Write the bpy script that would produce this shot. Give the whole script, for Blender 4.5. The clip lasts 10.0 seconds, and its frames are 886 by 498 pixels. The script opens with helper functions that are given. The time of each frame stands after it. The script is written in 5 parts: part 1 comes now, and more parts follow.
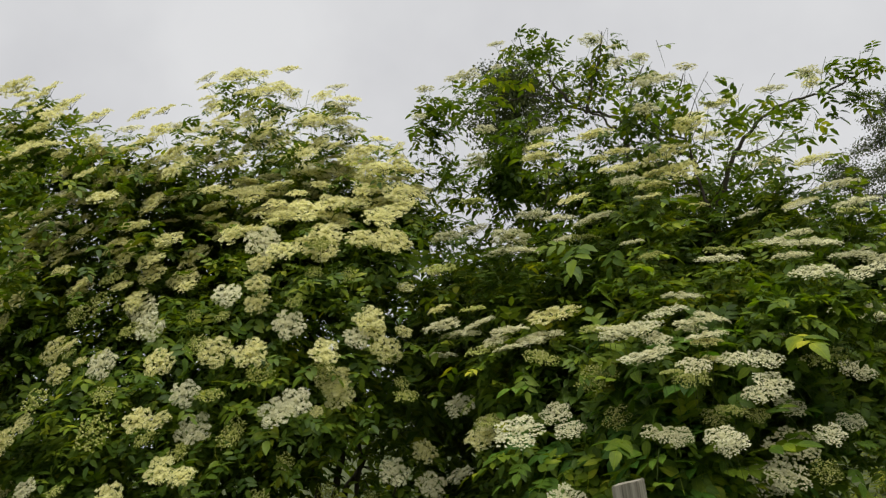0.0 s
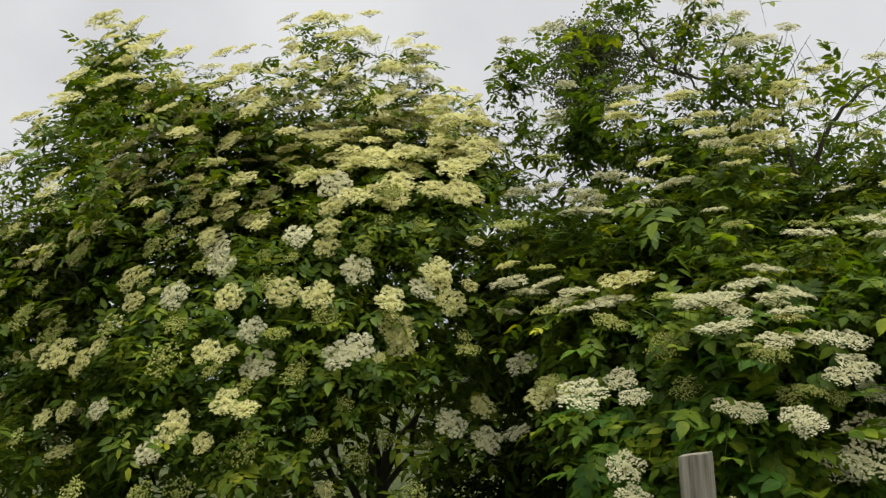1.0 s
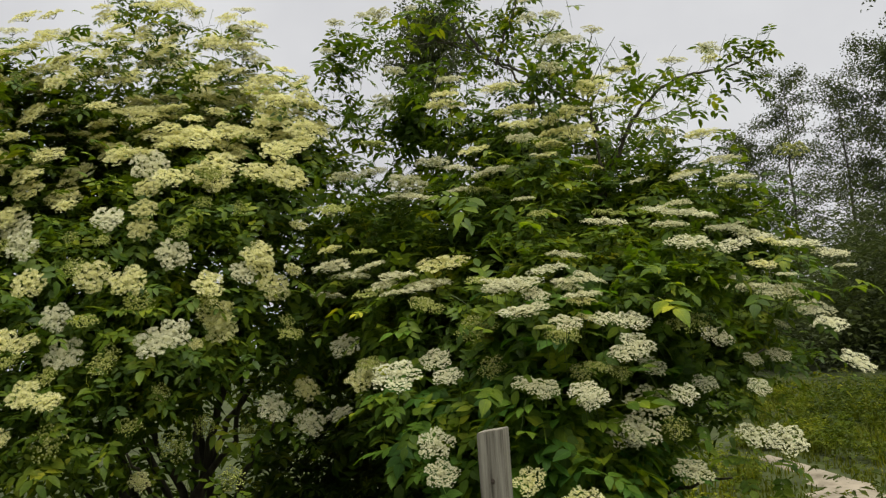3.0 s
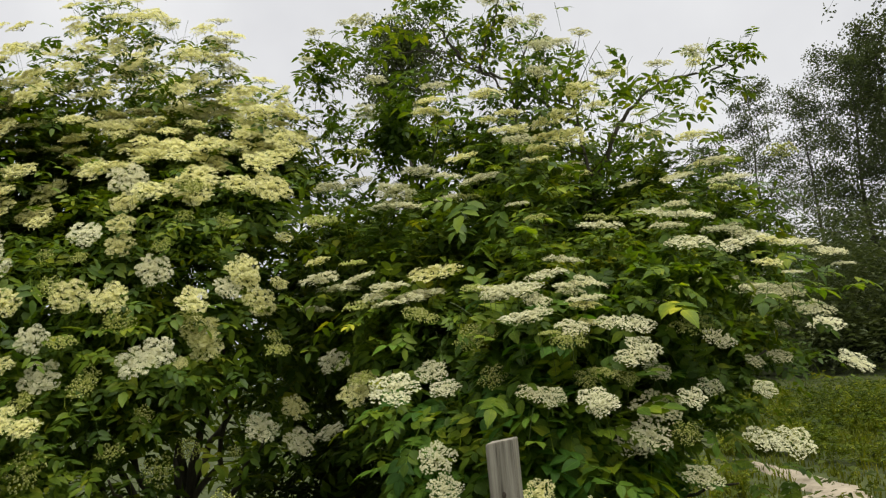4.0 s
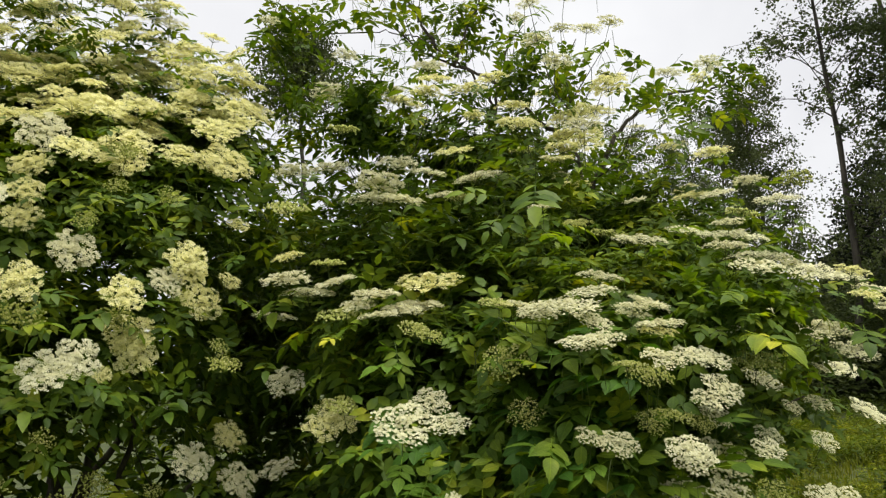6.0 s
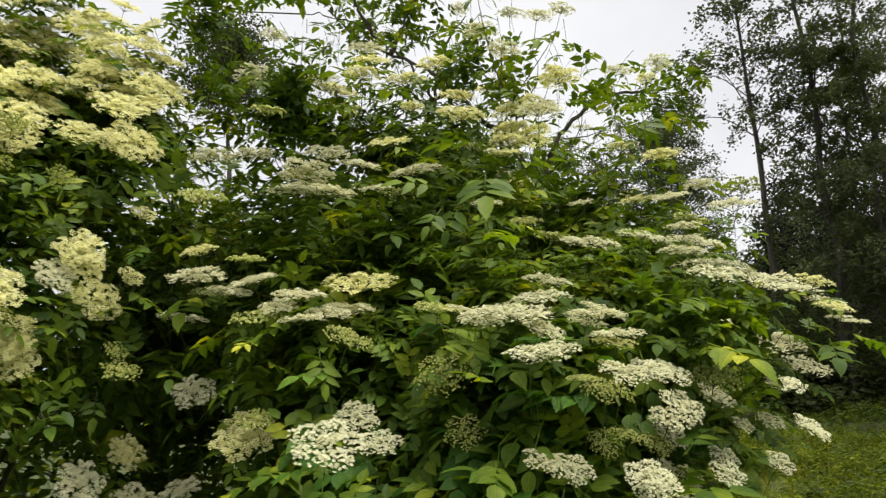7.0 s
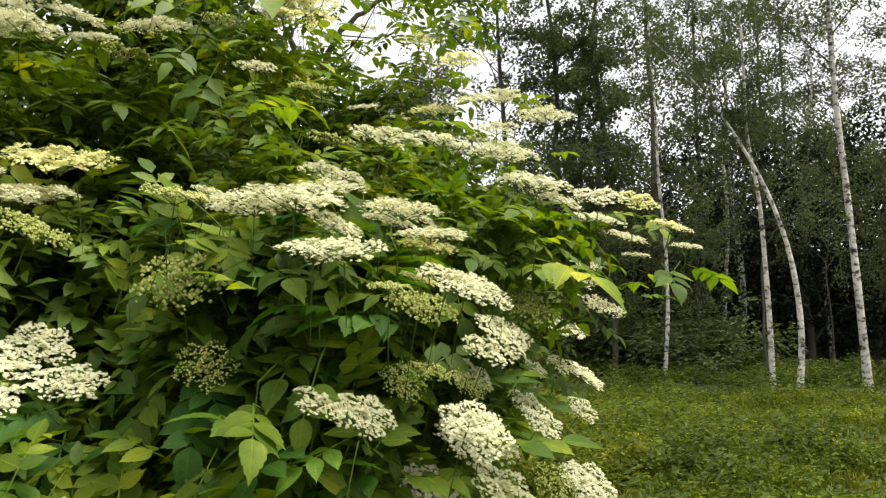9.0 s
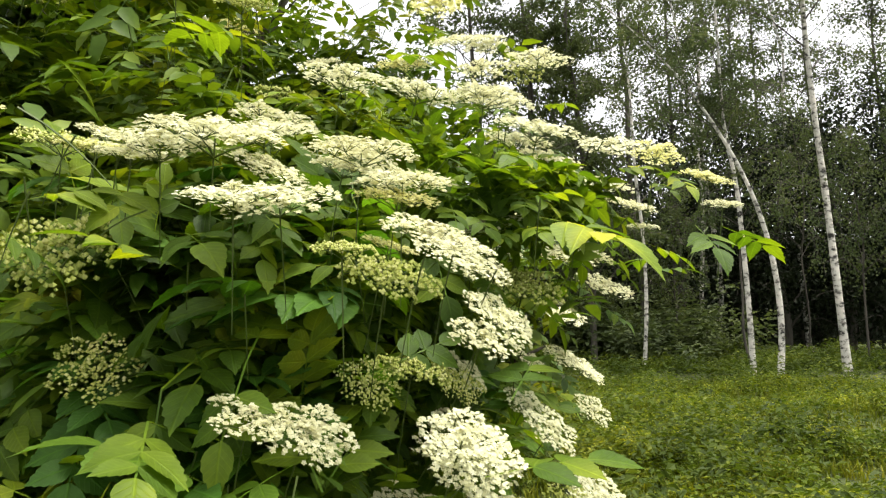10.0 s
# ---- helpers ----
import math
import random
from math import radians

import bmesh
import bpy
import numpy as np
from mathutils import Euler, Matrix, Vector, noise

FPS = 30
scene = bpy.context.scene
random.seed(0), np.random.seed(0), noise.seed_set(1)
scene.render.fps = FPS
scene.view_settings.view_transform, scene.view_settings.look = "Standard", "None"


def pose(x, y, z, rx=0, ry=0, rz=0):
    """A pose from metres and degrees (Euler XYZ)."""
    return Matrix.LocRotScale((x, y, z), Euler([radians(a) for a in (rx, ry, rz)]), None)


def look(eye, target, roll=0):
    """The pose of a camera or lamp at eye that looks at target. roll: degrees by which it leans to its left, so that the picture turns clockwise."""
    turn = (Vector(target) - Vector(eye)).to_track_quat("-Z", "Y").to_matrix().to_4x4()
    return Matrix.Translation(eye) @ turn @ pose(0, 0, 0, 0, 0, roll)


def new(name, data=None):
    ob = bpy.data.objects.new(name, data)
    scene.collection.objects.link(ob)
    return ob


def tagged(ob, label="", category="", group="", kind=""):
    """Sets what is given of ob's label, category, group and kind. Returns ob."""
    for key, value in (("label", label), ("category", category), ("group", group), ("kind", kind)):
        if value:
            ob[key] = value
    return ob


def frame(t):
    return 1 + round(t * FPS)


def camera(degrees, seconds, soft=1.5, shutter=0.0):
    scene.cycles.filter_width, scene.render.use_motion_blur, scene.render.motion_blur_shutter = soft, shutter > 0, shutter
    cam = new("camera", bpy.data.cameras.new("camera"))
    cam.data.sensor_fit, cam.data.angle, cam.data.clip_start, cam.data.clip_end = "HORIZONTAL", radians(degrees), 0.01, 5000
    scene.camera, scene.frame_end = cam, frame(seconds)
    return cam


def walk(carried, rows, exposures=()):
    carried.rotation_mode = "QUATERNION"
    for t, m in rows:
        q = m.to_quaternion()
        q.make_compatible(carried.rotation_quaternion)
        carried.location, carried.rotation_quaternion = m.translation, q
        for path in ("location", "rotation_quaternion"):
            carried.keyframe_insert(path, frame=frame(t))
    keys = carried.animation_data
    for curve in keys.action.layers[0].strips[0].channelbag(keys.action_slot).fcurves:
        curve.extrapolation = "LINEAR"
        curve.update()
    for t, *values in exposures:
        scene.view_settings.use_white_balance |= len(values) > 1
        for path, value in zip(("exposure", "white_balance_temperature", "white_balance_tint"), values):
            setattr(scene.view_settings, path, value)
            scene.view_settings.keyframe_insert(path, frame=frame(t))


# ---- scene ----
cam = camera(60.45, 10.0, soft=1.25, shutter=0.12)
# seconds, eye x y z in metres, yaw to the left, pitch up, roll
ROWS = [
    (0.0, 0.178, 0.212, 1.480, 3.15, 12.72, -7.27),
    (0.5, 0.176, 0.258, 1.467, 5.20, 11.31, -5.96),
    (1.0, 0.133, 0.262, 1.469, 8.22, 10.01, -2.42),
    (1.5, 0.106, 0.192, 1.460, 11.84, 10.12, 0.86),
    (2.0, 0.120, 0.188, 1.483, 9.81, 10.11, 0.86),
    (2.5, 0.187, 0.211, 1.494, 1.83, 9.67, -1.42),
    (3.0, 0.244, 0.206, 1.488, -3.49, 7.68, -3.91),
    (3.2, 0.225, 0.194, 1.490, -4.66, 7.36, -4.57),
    (4.3, 0.090, 0.433, 1.437, -6.77, 9.02, -6.66),
    (4.5, 0.028, 0.532, 1.403, -6.35, 8.39, -8.66),
    (5.0, -0.052, 0.672, 1.453, -7.25, 7.26, -6.49),
    (5.5, -0.213, 0.870, 1.472, -11.08, 9.71, -3.63),
    (5.7, -0.261, 0.929, 1.495, -13.92, 9.91, -3.07),
    (6.8, -0.299, 1.173, 1.556, -18.22, 9.64, -2.28),
    (7.0, -0.225, 1.255, 1.545, -21.32, 10.11, -2.08),
    (7.5, -0.184, 1.423, 1.563, -29.24, 9.93, -2.41),
    (8.0, -0.219, 1.589, 1.549, -36.47, 9.46, -2.53),
    (8.5, -0.183, 1.681, 1.493, -39.91, 7.19, -2.21),
    (9.0, -0.016, 1.828, 1.460, -40.62, 6.79, -0.57),
    (9.5, 0.093, 1.928, 1.441, -42.11, 5.06, 0.12),
    (10.0, 0.234, 2.124, 1.446, -42.49, 6.38, -1.88),
]
walk(cam, [(t, pose(x, y, z, 90 + pitch, 0, yaw) @ pose(0, 0, 0, 0, 0, roll)) for t, x, y, z, yaw, pitch, roll in ROWS],
     exposures=[(0.0, -0.03), (0.5, -0.02), (1.0, 0.08), (2.0, 0.1), (3.0, 0.0), (4.5, 0.3), (5.5, 0.42), (7.5, 0.47), (8.0, 0.58), (9.0, 0.95), (9.5, 1.08), (10.0, 1.27)])

# ---- world and sun: a bright overcast sky ----
world = bpy.data.worlds.new("overcast_sky")
scene.world = world
world.use_nodes = True
wt = world.node_tree
wt.nodes.clear()
w_out = wt.nodes.new("ShaderNodeOutputWorld")
w_bg = wt.nodes.new("ShaderNodeBackground")
w_sky = wt.nodes.new("ShaderNodeTexSky")
w_sky.sky_type = "NISHITA"
w_sky.sun_disc = False
w_sky.sun_elevation = radians(74.5)
w_sky.sun_rotation = radians(137)
w_sky.dust_density = 4.0
w_bright = wt.nodes.new("ShaderNodeMix")
w_bright.data_type = "RGBA"
w_noise = wt.nodes.new("ShaderNodeTexNoise")
w_noise.inputs["Scale"].default_value = 2.2
w_noise.inputs["Detail"].default_value = 5.0
w_noise.inputs["Roughness"].default_value = 0.55
w_ramp = wt.nodes.new("ShaderNodeValToRGB")
w_ramp.color_ramp.elements[0].position = 0.30
w_ramp.color_ramp.elements[0].color = (6.1, 6.1, 6.3, 1)
w_ramp.color_ramp.elements[1].position = 0.66
w_ramp.color_ramp.elements[1].color = (7.9, 7.9, 7.95, 1)
wt.links.new(w_noise.outputs["Fac"], w_ramp.inputs["Fac"])
w_bright.inputs["Factor"].default_value = 0.93
wt.links.new(w_sky.outputs["Color"], w_bright.inputs["A"])
wt.links.new(w_ramp.outputs["Color"], w_bright.inputs["B"])
wt.links.new(w_bright.outputs["Result"], w_bg.inputs["Color"])
w_bg.inputs["Strength"].default_value = 0.1
wt.links.new(w_bg.outputs["Background"], w_out.inputs["Surface"])

sun_data = bpy.data.lights.new("sun", "SUN")
sun_data.energy = 4.0
sun_data.angle = radians(32)
sun_data.color = (1.0, 0.965, 0.89)
sun = new("sun", sun_data)
sun.matrix_world = look((1.6, -1.7, 8.4), (0, 0, 0))

# ---- materials ----


def base_mat(name, rough=0.6, spec=0.4):
    m = bpy.data.materials.new(name)
    m.use_nodes = True
    b = m.node_tree.nodes["Principled BSDF"]
    b.inputs["Roughness"].default_value = rough
    b.inputs["Specular IOR Level"].default_value = spec
    return m, m.node_tree, b


def ramp(t, stops):
    r = t.nodes.new("ShaderNodeValToRGB")
    e = r.color_ramp.elements
    while len(e) < len(stops):
        e.new(0.5)
    for el, (p, c) in zip(e, stops):
        el.position, el.color = p, (*c, 1)
    return r


def noise_tex(t, scale, detail=4.0, stretch=None, rough=0.6):
    n = t.nodes.new("ShaderNodeTexNoise")
    n.inputs["Scale"].default_value = scale
    n.inputs["Detail"].default_value = detail
    n.inputs["Roughness"].default_value = rough
    c = t.nodes.new("ShaderNodeTexCoord")
    if stretch:
        mp = t.nodes.new("ShaderNodeMapping")
        mp.inputs["Scale"].default_value = stretch
        t.links.new(c.outputs["Object"], mp.inputs["Vector"])
        t.links.new(mp.outputs["Vector"], n.inputs["Vector"])
    else:
        t.links.new(c.outputs["Object"], n.inputs["Vector"])
    return n


def mixed(t, fac, a, b, mode="MIX"):
    m = t.nodes.new("ShaderNodeMix")
    m.data_type, m.blend_type = "RGBA", mode
    for key, value in (("Factor", fac), ("A", a), ("B", b)):
        if isinstance(value, (int, float)):
            m.inputs[key].default_value = value
        elif isinstance(value, tuple):
            m.inputs[key].default_value = (*value, 1)
        else:
            t.links.new(value, m.inputs[key])
    return m.outputs["Result"]


def bumped(t, b, height, strength, distance=0.01):
    n = t.nodes.new("ShaderNodeBump")
    n.inputs["Strength"].default_value = strength
    n.inputs["Distance"].default_value = distance
    t.links.new(height, n.inputs["Height"])
    t.links.new(n.outputs["Normal"], b.inputs["Normal"])


def leaf_veins(t):
    """A pale midrib with slanting side veins, over the leaf's own length and breadth."""
    def calc(op, a, c=0.0, d=0.0):
        n = t.nodes.new("ShaderNodeMath")
        n.operation = op
        for slot, value in zip(n.inputs, (a, c, d)):
            if isinstance(value, (int, float)):
                slot.default_value = value
            else:
                t.links.new(value, slot)
        return n.outputs[0]

    def fade(value, width):
        r = t.nodes.new("ShaderNodeMapRange")
        r.inputs["From Max"].default_value = width
        r.inputs["To Min"].default_value, r.inputs["To Max"].default_value = 1.0, 0.0
        t.links.new(value, r.inputs["Value"])
        return r.outputs["Result"]

    split = t.nodes.new("ShaderNodeSeparateXYZ")
    t.links.new(t.nodes.new("ShaderNodeUVMap").outputs["UV"], split.inputs[0])
    across = calc("ABSOLUTE", split.outputs["X"])
    slant = calc("SUBTRACT", calc("MULTIPLY", split.outputs["Y"], 8.0), calc("MULTIPLY", across, 2.2))
    side = fade(calc("PINGPONG", slant, 0.5), 0.13)
    return calc("MAXIMUM", fade(across, 0.11), calc("MULTIPLY", side, 0.45))


def leaf_mat(name, stops, glow, rough=0.6, sheer=0.3, single=False, patch=1.2, spec=0.12, veined=False):
    """Leaves: each one its own shade, paler in patches, with light coming through the blade."""
    m, t, b = base_mat(name, rough, spec)
    if single:
        pick = t.nodes.new("ShaderNodeObjectInfo").outputs["Random"]
    else:
        pick = t.nodes.new("ShaderNodeNewGeometry").outputs["Random Per Island"]
    r = ramp(t, stops)
    n = noise_tex(t, patch, 3.0)
    if single:
        t.links.new(pick, r.inputs["Fac"])
    else:
        shoot_tone = noise_tex(t, 3.2 * patch, 2.0)
        wide = t.nodes.new("ShaderNodeMapRange")
        wide.inputs["From Min"].default_value, wide.inputs["From Max"].default_value = 0.28, 0.72
        t.links.new(shoot_tone.outputs["Fac"], wide.inputs["Value"])
        both = t.nodes.new("ShaderNodeMix")
        both.inputs["Factor"].default_value = 0.42
        t.links.new(wide.outputs["Result"], both.inputs["A"])
        t.links.new(pick, both.inputs["B"])
        t.links.new(both.outputs["Result"], r.inputs["Fac"])
    r2 = ramp(t, [(0.35, (0.72, 0.76, 0.72)), (0.68, (1.25, 1.18, 1.0))])
    t.links.new(n.outputs["Fac"], r2.inputs["Fac"])
    fine = noise_tex(t, 55.0, 2.0)
    r3 = ramp(t, [(0.3, (0.85, 0.86, 0.85)), (0.7, (1.12, 1.12, 1.1))])
    t.links.new(fine.outputs["Fac"], r3.inputs["Fac"])
    col = mixed(t, 1.0, mixed(t, 1.0, r.outputs["Color"], r2.outputs["Color"], "MULTIPLY"), r3.outputs["Color"], "MULTIPLY")
    if veined:
        vein = leaf_veins(t)
        col = mixed(t, vein, col, mixed(t, 1.0, col, (1.45, 1.4, 1.25), "MULTIPLY"))
        bumped(t, b, vein, 0.35, 0.004)
    t.links.new(col, b.inputs["Base Color"])
    tr = t.nodes.new("ShaderNodeBsdfTranslucent")
    t.links.new(mixed(t, 1.0, col, glow, "MULTIPLY"), tr.inputs["Color"])
    mx = t.nodes.new("ShaderNodeMixShader")
    mx.inputs["Fac"].default_value = sheer
    out = t.nodes["Material Output"]
    t.links.new(b.outputs["BSDF"], mx.inputs[1])
    t.links.new(tr.outputs["BSDF"], mx.inputs[2])
    t.links.new(mx.outputs["Shader"], out.inputs["Surface"])
    return m


ELDER = [(0.0, (0.024, 0.052, 0.006)), (0.4, (0.054, 0.100, 0.008)), (0.7, (0.115, 0.168, 0.011)), (0.88, (0.235, 0.265, 0.016)), (1.0, (0.33, 0.33, 0.028))]
ELDER_ONE = [(0.0, (0.034, 0.088, 0.011)), (0.6, (0.062, 0.142, 0.015)), (1.0, (0.125, 0.215, 0.022))]
M_LEAF = leaf_mat("elder_leaf", ELDER, (2.4, 2.3, 0.7), rough=0.55, spec=0.16, sheer=0.24)
M_LEAF_NEAR = leaf_mat("near_elder_leaf", ELDER, (2.3, 2.3, 0.6), rough=0.55, spec=0.17, sheer=0.33, veined=True)
M_LEAF_ONE = leaf_mat("elder_leaf_single", ELDER_ONE, (2.2, 2.3, 0.6), rough=0.55, spec=0.17, sheer=0.3, single=True, veined=True)
M_HERB = leaf_mat("herb_leaf", [(0.0, (0.024, 0.044, 0.005)), (0.5, (0.074, 0.106, 0.008)), (1.0, (0.25, 0.255, 0.022))], (2.0, 2.0, 0.9), patch=0.5)
M_GRASS = leaf_mat("grass_blade", [(0.0, (0.042, 0.062, 0.006)), (0.6, (0.095, 0.112, 0.010)), (1.0, (0.21, 0.20, 0.022))], (1.8, 1.8, 0.9), patch=0.6)
M_FERN = leaf_mat("undergrowth_leaf", [(0.0, (0.022, 0.038, 0.006)), (0.6, (0.056, 0.080, 0.011)), (1.0, (0.145, 0.16, 0.022))], (1.8, 1.8, 0.9), patch=0.5)
M_BIRCH_LEAF = leaf_mat("birch_leaf", [(0.0, (0.045, 0.062, 0.028)), (0.6, (0.075, 0.095, 0.042)), (1.0, (0.13, 0.14, 0.07))], (1.7, 1.8, 1.0), patch=0.4)
M_TREE_LEAF = leaf_mat("tree_leaf", [(0.0, (0.038, 0.052, 0.022)), (0.6, (0.066, 0.084, 0.034)), (1.0, (0.11, 0.125, 0.054))], (1.6, 1.7, 1.0), patch=0.4)
# Needles darkened to near black: the wood's inner shade is put into the colour.
M_DARK_LEAF = leaf_mat("shade_dark_needle", [(0.0, (0.009, 0.014, 0.007)), (1.0, (0.022, 0.030, 0.013))], (1.4, 1.5, 1.0), sheer=0.12, patch=0.4)


def petal_mat(name, stops, sheer):
    m, t, b = base_mat(name, 0.7, 0.2)
    r = ramp(t, stops)
    t.links.new(t.nodes.new("ShaderNodeNewGeometry").outputs["Random Per Island"], r.inputs["Fac"])
    own = ramp(t, [(0.0, (0.88, 0.87, 0.80)), (1.0, (1.0, 1.0, 1.0))])
    t.links.new(t.nodes.new("ShaderNodeObjectInfo").outputs["Random"], own.inputs["Fac"])
    col = mixed(t, 1.0, r.outputs["Color"], own.outputs["Color"], "MULTIPLY")
    t.links.new(col, b.inputs["Base Color"])
    tr = t.nodes.new("ShaderNodeBsdfTranslucent")
    t.links.new(col, tr.inputs["Color"])
    mx = t.nodes.new("ShaderNodeMixShader")
    mx.inputs["Fac"].default_value = sheer
    t.links.new(b.outputs["BSDF"], mx.inputs[1])
    t.links.new(tr.outputs["BSDF"], mx.inputs[2])
    t.links.new(mx.outputs["Shader"], t.nodes["Material Output"].inputs["Surface"])
    return m


M_PETAL = petal_mat("cream_petals", [(0.0, (0.56, 0.55, 0.32)), (0.3, (0.70, 0.69, 0.44)), (1.0, (0.78, 0.77, 0.55))], 0.4)
M_PETAL_YELLOW = petal_mat("yellowish_petals", [(0.0, (0.57, 0.56, 0.20)), (0.4, (0.77, 0.75, 0.34)), (1.0, (0.87, 0.84, 0.48))], 0.45)
M_BUD = petal_mat("green_buds", [(0.0, (0.28, 0.33, 0.07)), (0.6, (0.46, 0.49, 0.13)), (1.0, (0.66, 0.65, 0.30))], 0.2)


def bark_mat(name, stops, scale, stretch, rough=0.85, bump=0.6):
    m, t, b = base_mat(name, rough, 0.25)
    n = noise_tex(t, scale, 6.0, stretch, 0.65)
    r = ramp(t, stops)
    t.links.new(n.outputs["Fac"], r.inputs["Fac"])
    big = noise_tex(t, 1.3, 2.0)
    r2 = ramp(t, [(0.3, (0.75, 0.77, 0.72)), (0.7, (1.15, 1.1, 1.05))])
    t.links.new(big.outputs["Fac"], r2.inputs["Fac"])
    t.links.new(mixed(t, 1.0, r.outputs["Color"], r2.outputs["Color"], "MULTIPLY"), b.inputs["Base Color"])
    bumped(t, b, n.outputs["Fac"], bump, 0.012)
    return m


M_STEM = bark_mat("green_stem", [(0.3, (0.04, 0.066, 0.012)), (0.7, (0.08, 0.11, 0.022))], 30.0, (1, 1, 0.4), 0.6, 0.2)
M_WOOD = bark_mat("elder_bark", [(0.3, (0.035, 0.030, 0.023)), (0.7, (0.10, 0.088, 0.068))], 26.0, (1, 1, 0.25))
M_TWIG = bark_mat("twig_bark", [(0.3, (0.032, 0.036, 0.014)), (0.7, (0.075, 0.078, 0.034))], 26.0, (1, 1, 0.25))
M_TRUNK = bark_mat("dark_bark", [(0.3, (0.03, 0.027, 0.022)), (0.7, (0.10, 0.09, 0.075))], 9.0, (1, 1, 0.2))
M_BIRCH = bark_mat("birch_bark", [(0.38, (0.03, 0.028, 0.026)), (0.44, (0.22, 0.21, 0.19)), (0.5, (0.50, 0.48, 0.44)), (0.8, (0.70, 0.68, 0.63))], 4.5, (1.3, 1.3, 1.9), 0.75, 0.3)
M_POST = bark_mat("weathered_wood", [(0.3, (0.07, 0.062, 0.05)), (0.43, (0.22, 0.20, 0.165)), (0.6, (0.34, 0.315, 0.265)), (0.8, (0.44, 0.41, 0.35))], 16.0, (3.0, 3.0, 0.14), 0.85, 0.7)
M_KNOT = bark_mat("dark_knot", [(0.3, (0.03, 0.024, 0.02)), (0.7, (0.10, 0.08, 0.06))], 60.0, (1, 1, 1))
M_SOIL = bark_mat("meadow_soil", [(0.3, (0.025, 0.032, 0.010)), (0.55, (0.05, 0.065, 0.018)), (0.8, (0.085, 0.10, 0.03))], 3.0, (1, 1, 1), 0.95, 0.8)
# Backdrop colours: the shade among the far trees is put into them.
M_WOOD_SHADE = bark_mat("painted_wood_shade", [(0.3, (0.006, 0.008, 0.004)), (0.55, (0.016, 0.021, 0.010)), (0.8, (0.04, 0.05, 0.022))], 1.6, (1, 1, 0.5), 1.0, 0.3)
M_SAND = bark_mat("pale_sand", [(0.3, (0.16, 0.135, 0.095)), (0.5, (0.28, 0.245, 0.185)), (0.8, (0.36, 0.32, 0.25))], 5.0, (1, 1, 1), 0.95, 0.5)

# ---- mesh helpers ----
UP = np.array([0.0, 0.0, 1.0])


def unit(v):
    v = np.asarray(v, float)
    return v / (np.linalg.norm(v) + 1e-9)


def mesh_of(name, verts, tris, material, smooth=False, uv=None):
    """A mesh from arrays of corners and triangles."""
    me = bpy.data.meshes.new(name)
    verts, tris = np.asarray(verts, np.float32), np.asarray(tris, np.int32)
    me.vertices.add(len(verts))
    me.vertices.foreach_set("co", verts.ravel())
    me.loops.add(tris.size)
    me.loops.foreach_set("vertex_index", tris.ravel())
    me.polygons.add(len(tris))
    me.polygons.foreach_set("loop_start", np.arange(0, tris.size, 3, dtype=np.int32))
    me.polygons.foreach_set("use_smooth", np.full(len(tris), smooth))
    me.materials.append(material)
    if uv is not None:
        me.uv_layers.new(name="UVMap").data.foreach_set("uv", np.asarray(uv, np.float32)[tris.ravel()].ravel())
    me.update(calc_edges=True)
    return me


class Heap:
    """Gathers many small pieces into one mesh."""

    def __init__(self):
        self.v, self.t, self.uv, self.n = [], [], [], 0

    def add(self, v, t):
        self.v.append(np.asarray(v, np.float32))
        self.t.append(np.asarray(t, np.int32) + self.n)
        self.n += len(v)

    def spread(self, template, places):
        """Copies of one template by an array of 3 x 4 matrices."""
        if not len(places):
            return
        v, t = template[:2]
        if len(template) == 3:
            self.uv.append(np.tile(template[2], (len(places), 1)))
        m = np.asarray(places, np.float32)
        out = np.einsum("kij,nj->kni", m[:, :, :3], v) + m[:, None, :, 3]
        offs = np.arange(len(m), dtype=np.int32)[:, None, None] * len(v)
        self.add(out.reshape(-1, 3), (t[None] + offs).reshape(-1, 3))

    def object(self, name, material, parent=None, label="", smooth=False, kind=""):
        if not self.v:
            return None
        ob = new(name, mesh_of(name, np.concatenate(self.v), np.concatenate(self.t), material, smooth, np.concatenate(self.uv) if self.uv else None))
        ob.parent = parent
        return tagged(ob, label=label, kind=kind)


def tube(points, radii, sides=6):
    """A bent, tapering round bar."""
    p = np.asarray(points, float)
    r = np.broadcast_to(np.asarray(radii, float), (len(p),))
    way = np.gradient(p, axis=0)
    way /= np.linalg.norm(way, axis=1, keepdims=True) + 1e-9
    ref = np.array([1.0, 0, 0]) if abs(way[:, 0]).mean() < 0.7 else np.array([0, 1.0, 0])
    a = np.cross(way, ref)
    a /= np.linalg.norm(a, axis=1, keepdims=True) + 1e-9
    b = np.cross(way, a)
    ang = np.linspace(0, 2 * math.pi, sides, endpoint=False)
    ring = a[:, None] * np.cos(ang)[None, :, None] + b[:, None] * np.sin(ang)[None, :, None]
    v = (p[:, None] + ring * r[:, None, None]).reshape(-1, 3)
    i, j = np.meshgrid(np.arange(len(p) - 1), np.arange(sides), indexing="ij")
    q = np.stack([i * sides + j, i * sides + (j + 1) % sides, (i + 1) * sides + (j + 1) % sides, (i + 1) * sides + j], -1).reshape(-1, 4)
    t = np.concatenate([q[:, [0, 1, 2]], q[:, [0, 2, 3]]])
    cap = np.array([[(len(p) - 1) * sides, (len(p) - 1) * sides + k, (len(p) - 1) * sides + k + 1] for k in range(1, sides - 1)])
    return v, np.concatenate([t, cap])


